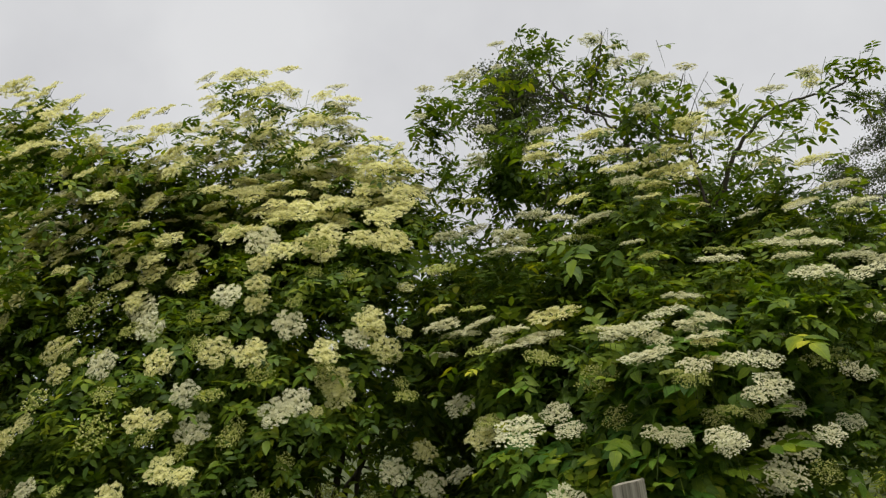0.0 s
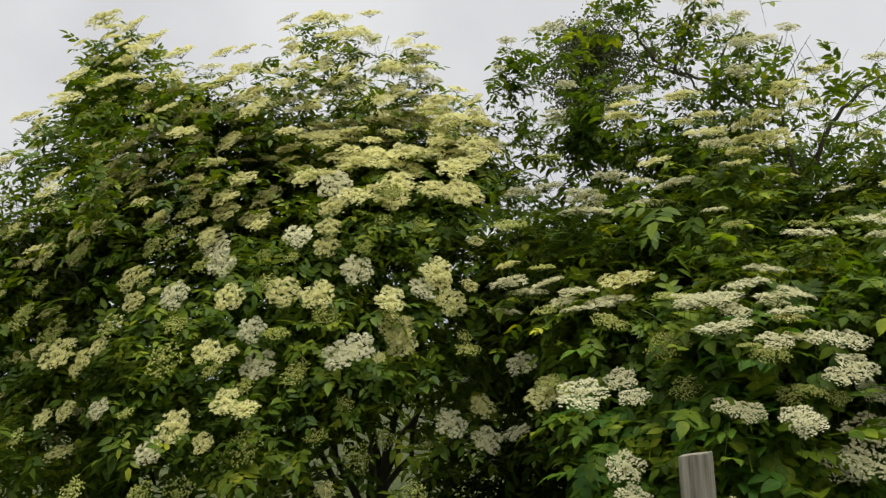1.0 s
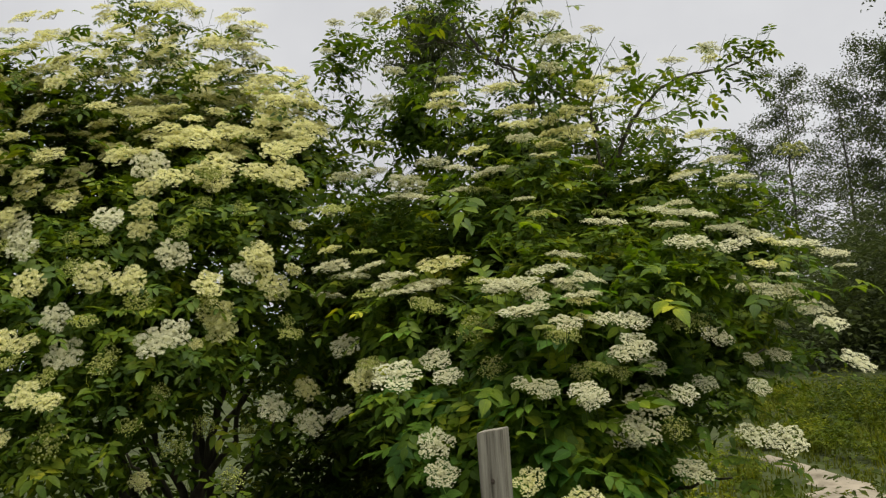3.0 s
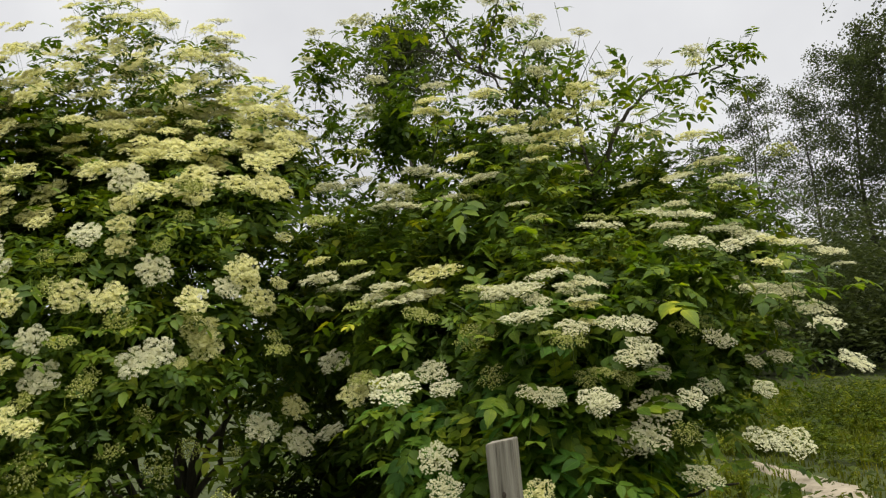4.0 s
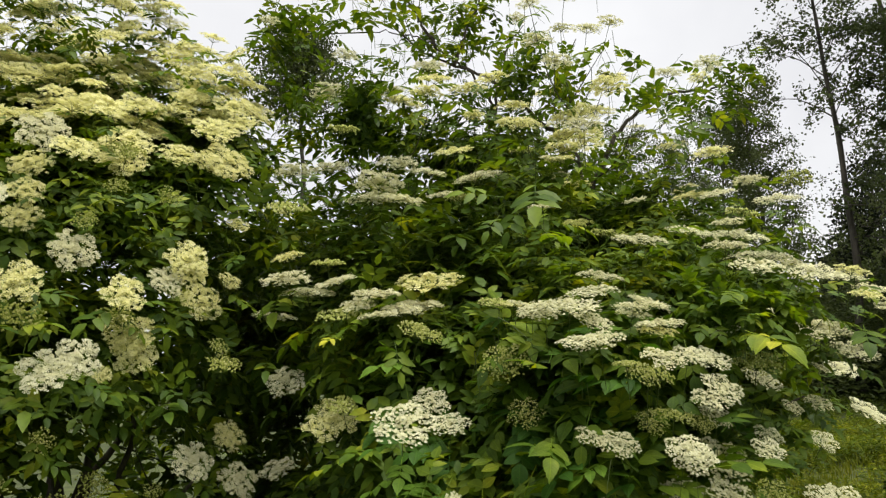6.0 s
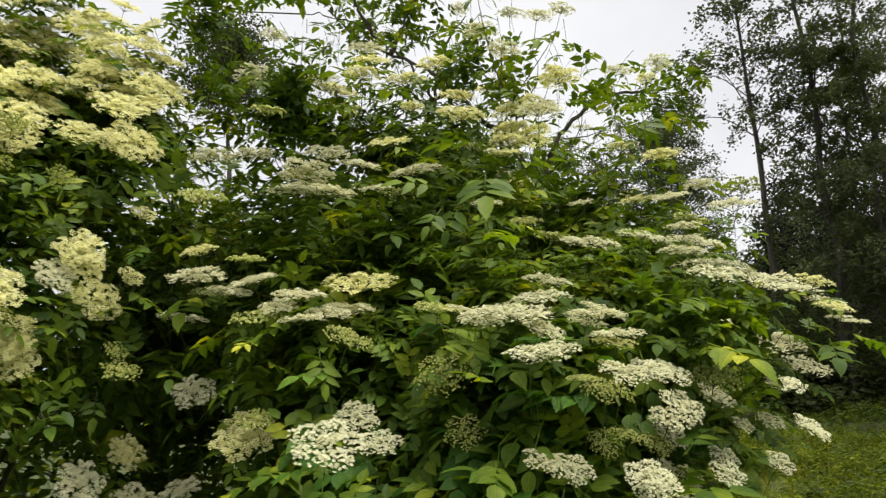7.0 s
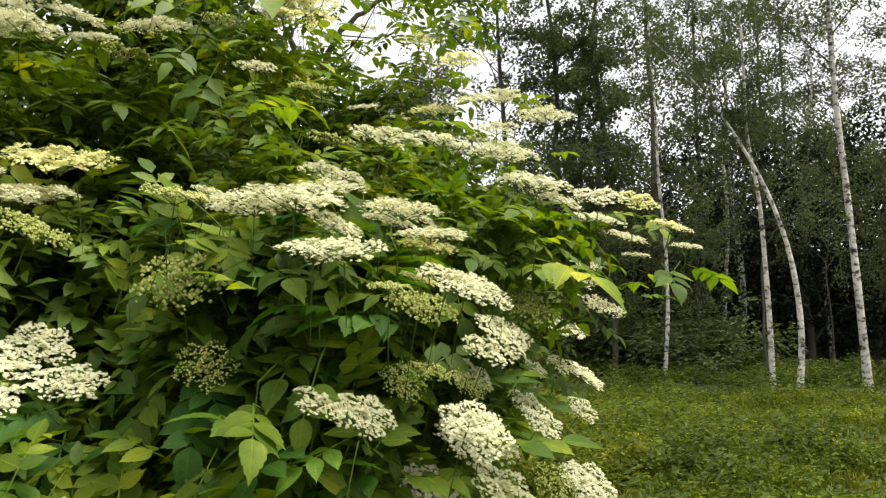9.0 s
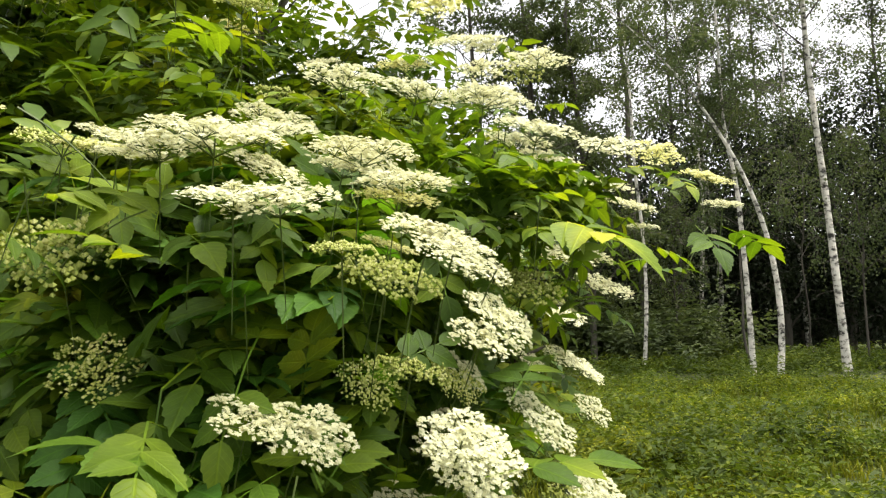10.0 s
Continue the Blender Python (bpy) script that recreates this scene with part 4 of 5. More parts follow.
# The left-hand shrub: broad, rounded, thick with yellowish flower heads.
left_root = thing("elder_shrub", "broad elder shrub covered in cream flower heads", "shrub", "elder shrubs", (-1.3, 5.7, 0))
LC = np.array([-1.2, 5.9, 1.3])
left = Shrub(left_root, 11)
left.roofed = True
for k, (end, mid) in enumerate([
    ((-1.0, 4.5, 3.5), (-1.2, 5.2, 1.9)), ((-2.3, 4.5, 3.5), (-1.9, 5.2, 1.8)), ((-0.5, 4.6, 3.2), (-0.8, 5.1, 1.7)),
    ((-1.5, 4.2, 2.5), (-1.4, 5.0, 1.3)), ((-0.6, 4.2, 2.3), (-0.8, 5.0, 1.1)), ((-2.2, 3.9, 2.3), (-1.9, 4.9, 1.2)),
    ((-1.0, 3.6, 1.5), (-1.2, 4.7, 0.8)), ((-1.9, 3.6, 1.4), (-1.7, 4.7, 0.7)), ((-0.3, 3.9, 1.6), (-0.7, 4.8, 0.9)),
    ((-2.6, 3.8, 2.7), (-2.1, 4.8, 1.4)), ((-1.3, 6.6, 3.3), (-1.3, 6.1, 1.7)), ((-2.6, 6.0, 2.8), (-1.9, 5.9, 1.4)),
    ((-0.3, 6.2, 2.9), (-0.8, 6.0, 1.5)), ((-0.2, 3.7, 1.1), (-0.6, 4.7, 0.6)),
]):
    base = np.array([-1.3 + 0.25 * math.cos(k * 2.4), 5.7 + 0.25 * math.sin(k * 2.4), -0.05])
    left.limb([base, base * 0.45 + np.array(mid) * 0.55 + [0, 0, 0.1], mid, np.array(mid) * 0.25 + np.array(end) * 0.75 - [0, 0, 0.22]], 0.036, 0.005)
left.limb([(-1.6, 5.7, 0.0), (-2.9, 4.9, 0.9), (-3.5, 4.3, 1.9), (-3.5, 4.05, 2.75)], 0.032, 0.006)
left.ready()
L_SITES = []
for rows in (LEFT_A, LEFT_B, LEFT_C, LEFT_D, LEFT_E, LEFT_F, LEFT_G, LEFT_H):
    for x, y, z, r, letter in rows:
        out = unit(((np.array([x, y, z]) - LC) * [1, 1, 0]) + [0, -0.3, 0])
        foot, n = left.umbel(x, y, z, r * (1.18 if z > 2.4 else 1.04), letter if letter != 'w' or left.rng.random() < (0.4 if z < 2.4 else 0.2) else 'y', UP + out * (0.7 if z > 2.75 else 1.1 if z > 2.4 else 1.9), False)
        left.shoot(foot, n, 2 if in_hollow((x, y, z)) else 5, 0.78, False, gap=0.042, reach=0.11)
        L_SITES.append((x, y, z))
LEFT_TIPS = [(1.07 * np.array(p) - 0.07 * np.array([0.13, 0.2, 1.48])) for p in TIPS if p[0] < -0.3]
for p in LEFT_TIPS:
    left.shoot(p, unit([left.rng.normal() * 0.4, left.rng.normal() * 0.3, 1]), 5, 0.68, gap=0.045, reach=0.2)
for p in TIPS_FAR_LEFT:
    left.shoot(p, unit([1.0, left.rng.normal() * 0.2, 0.35]), 7, 0.6, gap=0.03)

def crown_spots(rng, sites, count, gap, reach):
    """Places on the face of a crown between the known ones, evenly spread."""
    known = np.array(sites)
    face, low, high = known[:, [0, 2]].copy(), known.min(0), known.max(0)
    spots, tries = [], 0
    while len(spots) < count and tries < 20000:
        tries += 1
        q = np.array([rng.uniform(low[0], high[0]), rng.uniform(low[2], high[2] - 0.05)])
        d = np.hypot(*(face - q).T)
        known_d = np.hypot(*(known[:, [0, 2]] - q).T)
        order = np.argsort(known_d)[:5]
        roof = known[np.abs(known[:, 0] - q[0]) < 0.22]
        if not len(roof) or q[1] > roof[:, 2].max() - 0.04:
            continue
        if d.min() < gap or known_d[order[1]] > reach or rng.random() > 0.22 + 0.45 * (q[1] - 1.0):
            continue
        w = 1 / (known_d[order] + 0.05) ** 2
        spots.append(np.array([q[0], (known[order, 1] * w).sum() / w.sum() + rng.normal() * 0.05 + 0.03, q[1]]))
        face = np.vstack([face, q])
    return spots


for x, y, z in sorted(crown_spots(left.rng, L_SITES, 110, 0.10, 0.36), key=lambda p: (p[2] > 2.45, left.rng.random())):
    out = unit(((np.array([x, y, z]) - LC) * [1, 1, 0]) + [0, -0.3, 0])
    high = z > 2.45 and x > -2.3
    letter = "yyyw"[left.rng.integers(4)] if high else "yggyg"[left.rng.integers(5)]
    tilt = UP + out * (left.rng.uniform(0.2, 0.9) if high else left.rng.uniform(0.5, 1.5))
    for k in range(left.rng.integers(3, 5) if high else 1):
        p = np.array([x, y, z]) + left.rng.normal(size=3) * [0.11, 0.05, 0.05]
        if in_hollow(p) or over_roof(p, 0.008) or len(left.crowd) > 190:
            continue
        foot, n = left.umbel(*p, left.rng.uniform(0.065, 0.105) if high else left.rng.uniform(0.035, 0.075), letter, tilt, False)
        left.shoot(foot, n, 4, 0.75, False, gap=0.042, reach=0.11)
    L_SITES.append((x, y, z))
for x, y, z in crown_spots(left.rng, [p for p in L_SITES if p[0] < -1.7 and p[2] > 2.2], 20, 0.1, 0.45):
    for k in range(3):
        p = np.array([x, y - 0.05, z]) + left.rng.normal(size=3) * [0.1, 0.04, 0.04]
        if over_roof(p, 0.008):
            continue
        foot, n = left.umbel(*p, left.rng.uniform(0.05, 0.08), "y", UP + [-0.2, -left.rng.uniform(0.4, 1.2), 0], False)
        left.shoot(foot, n, 3, 0.7, False, gap=0.042, reach=0.11)
    L_SITES.append((x, y, z))
# Heads and leafy shoots placed by camera bearing, packed under the crown's outline.
ROOF_SITES = []
for k in range(900):
    a = left.rng.uniform(-37, -4.5)
    rise = np.interp(a, LEFT_ROOF[:, 0], LEFT_ROOF[:, 1]) - 0.012 - 0.10 * left.rng.random() ** 1.4
    d = 4.7 - 0.55 * ((a + 17) / 20) ** 2 + 3.2 * (rise - 0.40) + left.rng.normal() * 0.06
    p = np.array([0.12 + d * math.sin(radians(a)), 0.19 + d * math.cos(radians(a)), 1.48 + d * rise])
    if min((np.linalg.norm(p - q) for q in ROOF_SITES), default=9) < 0.075:
        continue
    ROOF_SITES.append(p)
    if len(ROOF_SITES) % 5 < 3 and min(math.hypot(p[0] - q[0], p[2] - q[2]) for q in L_SITES) > 0.075:
        foot, n = left.umbel(*p, left.rng.uniform(0.065, 0.095), "yyw"[k % 3], UP + [left.rng.normal() * 0.3, -left.rng.uniform(0.5, 1.3), 0], False)
        left.shoot(foot, n, 4, 0.66, False, gap=0.04, reach=0.1)
        L_SITES.append(tuple(p))
    else:
        left.shoot(p, unit([left.rng.normal() * 0.7, -0.4 + left.rng.normal() * 0.4, 1]), 4, 0.62, False, gap=0.04, reach=0.12, stem=False)
fill(left, LC, ROOF_SITES, 420, 0.10, 0.3, size=0.66, reach=0.2)
# The end of the crown over the hedge-like far side.
for k in range(44):
    x = left.rng.uniform(-3.2, -2.25)
    z = left.rng.uniform(1.2, 2.5)
    y = 3.95 + 0.25 * (x + 2.7) ** 2 + 0.22 * abs(z - 1.9) + left.rng.normal() * 0.06
    if k % 3 == 0:
        foot, n = left.umbel(x, y, z, left.rng.uniform(0.04, 0.07), "ygw"[k % 3], UP + [-0.3, -0.8, 0], False)
    else:
        foot, n = np.array([x, y, z]), unit([-0.3, -0.6, 1])
    left.shoot(foot, n, 4, 0.72, False, gap=0.045, reach=0.4)
    L_SITES.append((x, y, z))
fill(left, LC, L_SITES, 1650, 0.17, 0.4, size=0.78, reach=0.3)
fill(left, LC, [p for p in L_SITES if p[0] < -1.9], 380, 0.16, 0.4, size=0.7, reach=0.3)
fill(left, LC, [p for p in L_SITES if p[2] > 2.2], 700, 0.18, 0.35, size=0.72, reach=0.3)
fill(left, LC, [p for p in L_SITES if p[2] > 2.75], 300, 0.10, 0.12, size=0.66, reach=0.3)
for p in LEFT_TIPS:
    lobe(left, p - [0, 0, 0.1], (0.14, 0.1, 0.13), 6, size=0.6, shell=0.1, reach=0.12)
fill(left, LC, [p for p in L_SITES if p[2] > 2.6], 220, 0.12, 0.22, size=0.7, reach=0.35)
lobe(left, (-3.1, 4.2, 1.95), (0.6, 0.5, 0.75), 210, size=0.75)
lobe(left, (0.0, 5.75, 1.9), (0.5, 0.35, 0.75), 130, size=1.0, shell=0.2)
lobe(left, (-0.1, 5.9, 2.1), (0.7, 0.35, 0.75), 230, size=1.1, shell=0.05)
lobe(left, (0.0, 5.6, 2.3), (0.45, 0.3, 0.55), 110, size=0.85, shell=0.2)
lobe(left, (0.4, 5.75, 0.75), (0.8, 0.35, 0.85), 110, size=1.3, shell=0.2)
lobe(left, (-1.3, 5.8, 1.4), (1.75, 1.6, 1.6), 200, pairs=2, size=1.6, shell=0.4)
lobe(left, (-1.4, 4.75, 1.75), (1.35, 0.45, 1.0), 260, pairs=2, size=1.35, shell=0.1, reach=0.2)
lobe(left, (-1.5, 5.2, 2.6), (1.1, 0.4, 0.55), 150, pairs=2, size=1.2, shell=0.1, reach=0.2)
lobe(left, (-1.2, 5.2, 3.0), (1.25, 0.25, 0.5), 230, size=0.95, shell=0.05, reach=0.15)
lobe(left, (-0.2, 5.95, 0.8), (0.95, 0.5, 0.9), 120, size=1.3, shell=0.2)
lobe(left, (-2.95, 4.35, 1.2), (0.75, 0.8, 1.4), 240, size=0.95)

# The right-hand shrub: taller and more open, with flat tiers of white flower heads.
right_root = thing("elder_shrub", "tall open elder shrub with flat tiers of white flower heads", "shrub", "elder shrubs", (1.0, 4.7, 0))
RC = np.array([0.9, 4.6, 1.0])
right = Shrub(right_root, 23)
for k, (end, mid) in enumerate([
    ((0.3, 4.9, 3.4), (0.6, 5.0, 1.7)), ((0.9, 5.0, 3.7), (0.9, 5.0, 1.9)), ((1.35, 4.8, 3.6), (1.2, 4.9, 1.8)),
    ((0.5, 3.9, 2.3), (0.7, 4.5, 1.3)), ((1.5, 4.0, 2.6), (1.3, 4.5, 1.4)), ((1.4, 3.4, 2.0), (1.2, 4.2, 1.1)),
    ((2.0, 3.1, 1.8), (1.5, 4.0, 1.1)), ((0.8, 3.1, 1.6), (0.9, 4.0, 0.9)), ((0.4, 3.5, 1.5), (0.7, 4.2, 0.8)),
    ((1.2, 2.9, 1.2), (1.1, 3.9, 0.7)), ((1.7, 3.1, 1.2), (1.4, 4.0, 0.7)), ((0.5, 3.1, 1.0), (0.8, 4.0, 0.55)),
    ((1.6, 5.8, 2.9), (1.3, 5.2, 1.5)), ((0.4, 5.8, 2.9), (0.7, 5.2, 1.5)), ((2.3, 4.6, 2.2), (1.6, 4.6, 1.2)),
]):
    base = np.array([1.0 + 0.2 * math.cos(k * 2.4), 4.7 + 0.2 * math.sin(k * 2.4), -0.05])
    right.limb([base, base * 0.45 + np.array(mid) * 0.55 + [0, 0, 0.1], mid, np.array(mid) * 0.38 + np.array(end) * 0.62 - [0, 0, 0.12]], 0.03, 0.004)
right.limb([(1.1, 4.75, 0.0), (1.35, 4.7, 1.2)] + ARCH, 0.022, 0.004, "long thin arching limb with bare dark bark")
right.limb([(1.1, 4.9, 0.0), (1.5, 5.1, 1.6)] + ARCH_TOP, 0.022, 0.004)
for line in BOUGHS:
    right.limb(line, 0.011, 0.003)
right.ready()
R_LOW, R_UPPER = [], []
for rows in (RIGHT_A, RIGHT_B, RIGHT_C, RIGHT_D, RIGHT_E, RIGHT_F, RIGHT_G, RIGHT_H, RIGHT_I):
    for x, y, z, r, letter in rows:
        out = unit(unit((np.array([x, y, z]) - RC) * [1, 1, 0]) * 0.4 + [0, -1, 0])
        lean = 0.12 if z > 2.1 else min(max(0.26 + 1.4 * (1.68 - z), 0.26), 0.85)
        foot, n = right.umbel(x, y, z, r, letter, UP + out * lean, y < 3.62)
        near = y < 3.7 and z < 2.3
        right.shoot(foot, n, 3 if z > 2.4 or x > 1.35 else 6, 0.85 if x < 1.0 else 0.66, near, near and 0.2 < x < 1.5 and z < 1.9, gap=0.04, reach=0.14 if near else 0.25)
        (R_UPPER if z > 2.3 else R_LOW).append((x, y, z))
for p in [p for p in TIPS if p[0] >= -0.3]:
    right.shoot(p, unit([right.rng.normal() * 0.4, right.rng.normal() * 0.3, 1]), 6, 0.7, gap=0.045, reach=0.6)
    lobe(right, np.array(p) - [0, 0, 0.12], (0.16, 0.12, 0.14), 5, size=0.62, shell=0.1, reach=0.15)
for p in ARCH_TIPS:
    right.shoot(p, unit([right.rng.normal() * 0.4, right.rng.normal() * 0.3, 1]), 5, 0.7, gap=0.05, reach=0.4)
lobe(right, (0.45, 4.9, 3.05), (0.5, 0.35, 0.35), 100, size=0.62, shell=0.2, reach=0.2)
for line in BOUGHS:
    for p in curve(line[2:], 3):
        right.shoot(p + right.rng.normal(size=3) * 0.05, unit([right.rng.normal() * 0.6, right.rng.normal() * 0.4, 0.8]), 2, 0.55, gap=0.05, reach=0.15)
# Flat heads scattered through the upper tiers.
placed_heads = []
for k in range(400):
    x, y, z = right.rng.uniform(0.5, 2.45), right.rng.uniform(3.8, 4.7), right.rng.uniform(2.0, 3.25)
    top = 3.3 - 0.55 * max(x - 1.0, 0) - 0.1 * abs(y - 4.4)
    if z > top or z < top - 0.75 or any(np.hypot(np.hypot(x - a, 0.4 * (y - b)), z - c) < 0.14 for a, b, c in placed_heads):
        continue
    placed_heads.append((x, y, z))
    foot, n = right.umbel(x, y, z, right.rng.uniform(0.055, 0.09), "ywyg"[k % 4], UP + [right.rng.normal() * 0.1, -0.12, 0], False)
    right.shoot(foot, n, 3, 0.75, False, gap=0.05)
    if len(placed_heads) > 18:
        break
R_FRONT, R_FLANK = [p for p in R_LOW if p[0] < 1.0], [p for p in R_LOW if p[0] >= 1.0]
fill(right, RC, R_FRONT, 240, 0.12, 0.3, fine=True, reach=0.2, size=0.85)
fill(right, RC, R_FLANK, 380, 0.12, 0.3, fine=True, reach=0.2, size=0.62)
fill(right, RC, R_FRONT, 220, 0.16, 0.5, reach=0.25, size=0.8)
fill(right, RC, R_FLANK, 300, 0.14, 0.45, reach=0.25, size=0.62)
lobe(right, (0.72, 3.35, 1.12), (0.4, 0.3, 0.42), 160, size=0.78, shell=0.3, fine=True)
lobe(right, (0.5, 4.7, 2.0), (0.9, 0.7, 0.8), 200, size=0.85, shell=0.35)
lobe(right, (1.25, 4.75, 2.3), (1.15, 0.6, 0.55), 330, size=0.8, shell=0.2, reach=0.25)
lobe(right, (1.1, 4.8, 2.75), (0.95, 0.5, 0.45), 190, size=0.72, shell=0.2, reach=0.25)
lobe(right, (1.42, 3.08, 1.76), (0.2, 0.12, 0.05), 18, pairs=2, size=0.52, shell=0.1, fine=True, reach=0.15, stay=True)
lobe(right, (1.3, 3.12, 1.74), (0.28, 0.2, 0.10), 26, pairs=2, size=0.54, shell=0.1, fine=True, reach=0.15, stay=True)
lobe(right, (0.98, 3.14, 1.18), (0.32, 0.18, 0.28), 60, size=0.8, shell=0.1, fine=True, reach=0.3)
lobe(right, (0.85, 3.3, 1.22), (0.3, 0.22, 0.3), 90, size=0.85, shell=0.2, fine=True)
lobe(right, (1.75, 4.15, 1.95), (0.65, 0.55, 0.6), 200, size=0.8, shell=0.3, reach=0.25)
lobe(right, (1.9, 4.25, 2.2), (0.5, 0.5, 0.5), 110, size=0.78, shell=0.4, reach=0.25)
fill(right, RC, R_LOW, 330, 0.2, 0.9, reach=0.6, size=0.92)
fill(right, RC, R_UPPER, 210, 0.16, 0.3, pairs=2, reach=0.7, size=0.72)
lobe(right, (1.1, 4.7, 1.25), (1.15, 1.0, 1.3), 200, pairs=2, size=1.4, shell=0.4)
lobe(right, (0.85, 4.2, 1.3), (0.75, 0.35, 0.7), 150, pairs=2, size=1.25, shell=0.1, reach=0.2)
left.finish()
right.finish()

# ---- fence post ----


def build_post():
    bm = bmesh.new()
    bmesh.ops.create_cube(bm, size=1.0)
    bmesh.ops.scale(bm, vec=(0.085, 0.082, 1.32), verts=bm.verts)
    bmesh.ops.translate(bm, vec=(0, 0, 0.573), verts=bm.verts)
    bmesh.ops.subdivide_edges(bm, edges=[e for e in bm.edges if abs((e.verts[0].co - e.verts[1].co).z) > 1], cuts=12)
    for v in bm.verts:
        v.co.x += 0.0025 * noise.noise(v.co * 6)
        v.co.y += 0.0025 * noise.noise(v.co * 6 + Vector((5, 1, 2)))
        if v.co.z > 1.2:
            v.co.z += 0.006 * v.co.x / 0.046
    edges = [e for e in bm.edges if len(e.link_faces) == 2 and e.calc_face_angle() > 0.6]
    bmesh.ops.bevel(bm, geom=edges, offset=0.0025, segments=2, affect="EDGES")
    me = bpy.data.meshes.new("fence_post")
    bm.to_mesh(me)
    bm.free()
    me.materials.append(M_POST)
    ob = new("fence_post", me)
    ob.matrix_world = pose(0.503, 2.67, 0, 0, 0.5, -22)
    h = Heap()
    a = np.linspace(0, 6.283, 9)[:-1]
    v = np.concatenate([[[0, -0.0475, 0]], np.stack([0.007 * np.cos(a), np.full(8, -0.0458), 0.010 * np.sin(a)], -1)])
    h.add(v, [(0, k + 1, (k + 1) % 8 + 1) for k in range(8)])
    knot = h.object("knot", M_KNOT, ob, "dark round knot")
    knot.location = (0.002, 0, 1.08)
    return tagged(ob, "square weathered grey wooden fence post", "post")


build_post()

# ---- trees ----


def leaf_card(length, width):
    """A small leaf folded on its rib."""
    v = np.array([[0, 0, 0], [-width / 2, length * 0.45, 0.2 * width], [0, length, -0.1 * length], [width / 2, length * 0.45, 0.2 * width]])
    return v, np.array([(0, 2, 1), (0, 3, 2)])


def build_tree(name, label, x, y, height, girth, seed, bark, leaf, leaves=5000, bare=0.35, width=0.22, lean=(0, 0), droop=0.3, leaf_size=0.075, limbs=16, group="", double=None, dense=0.3, sway=1.0, spray=7):
    """Tapered trunk, limbs with side twigs, and a crown of many small leaves with gaps."""
    rng = np.random.default_rng(seed)
    root = thing(name, label, "tree", group, (x, y, float(ground_height(np.array(x), np.array(y)))))
    zs = np.linspace(0, 1, 9)
    wob = np.cumsum(rng.normal(size=(9, 2)) * 0.009 * height * sway, axis=0)
    wob -= wob[0]
    bow = np.array(lean)[None] * np.stack([zs, zs], -1) * height
    if double:
        bow = np.array(double)[None] * (zs**2.2 - 0.3 * zs)[:, None] * height
    trunk = np.column_stack([wob + bow, zs * height - 0.1 * (zs == 0)])
    line = curve(trunk, 4)
    s = np.linspace(0, 1, len(line))
    rad = girth * ((1 - s) ** 0.8 * 0.95 + 0.05) * (1 + 0.25 * np.exp(-s * 45)) * (1 + 0.05 * np.sin(np.arange(len(s)) * 1.7 + seed))
    v, t = tube(line, rad * (0.86 if bark is M_BIRCH else 1), 10)
    ob = new("trunk", mesh_of("trunk", v, t, bark, True))
    ob.parent = root
    wood, tips = Heap(), []
    for k in range(limbs):
        f = bare + (0.97 - bare) * (k + rng.random()) / limbs
        p = np.array([np.interp(f, s, line[:, i]) for i in range(3)])
        a = k * 2.4 + rng.uniform(-0.4, 0.4)
        reach = width * height * (1.15 - 0.75 * (f - bare) / (1 - bare)) * rng.uniform(0.6, 1.1)
        rise = rng.uniform(0.35, 0.9) * reach
        end = p + [reach * math.cos(a), reach * math.sin(a), rise]
        mid = p + (end - p) * 0.5 + [0, 0, 0.12 * reach]
        ln = curve([p, mid, end - [0, 0, droop * reach * 0.4]], 3)
        r0 = max(0.35 * np.interp(f, s, rad), 0.012)
        wood.add(*tube(ln, np.linspace(r0, 0.006, len(ln)), 4))
        for q in range(spray):
            b = ln[rng.integers(2, len(ln))]
            d = unit([rng.normal(), rng.normal(), rng.uniform(-0.2, 0.7)])
            e = b + d * reach * rng.uniform(0.2, 0.45)
            g = e + [d[0] * 0.15 * reach, d[1] * 0.15 * reach, -droop * reach * rng.uniform(0.1, 0.6)]
            tw = curve([b, (b + e) / 2 + [0, 0, 0.04 * reach], e, g], 1)
            if leaf is not M_DARK_LEAF:
                wood.add(*tube(tw, np.linspace(0.009, 0.004, len(tw)), 3))
            tips.append(tw)
    ob = wood.object("branchwork", bark if bark is not M_BIRCH else M_TRUNK, root, kind="stuff")
    pts = np.array([tw[rng.integers(1, len(tw))] for tw in [tips[i] for i in rng.integers(len(tips), size=leaves)]])
    clump = rng.normal(size=(leaves, 3)) * dense * width * height * 0.16
    clump[:, 2] -= droop * np.abs(rng.normal(size=leaves)) * 0.25
    pts = pts + clump
    ms = np.empty((leaves, 3, 4), np.float32)
    d = rng.normal(size=(leaves, 3)) + [0, 0, -0.8 * droop]
    d /= np.linalg.norm(d, axis=1, keepdims=True)
    ref = rng.normal(size=(leaves, 3))
    xx = np.cross(d, ref)
    xx /= np.linalg.norm(xx, axis=1, keepdims=True)
    size = rng.uniform(0.6, 1.3, size=(leaves, 1))
    ms[:, :, 0], ms[:, :, 1], ms[:, :, 2], ms[:, :, 3] = xx * size, d * size, np.cross(xx, d) * size, pts
    h = Heap()
    h.spread(leaf_card(leaf_size, leaf_size * 0.7), ms)
    h.object("crown", leaf, root, kind="stuff")
    return root


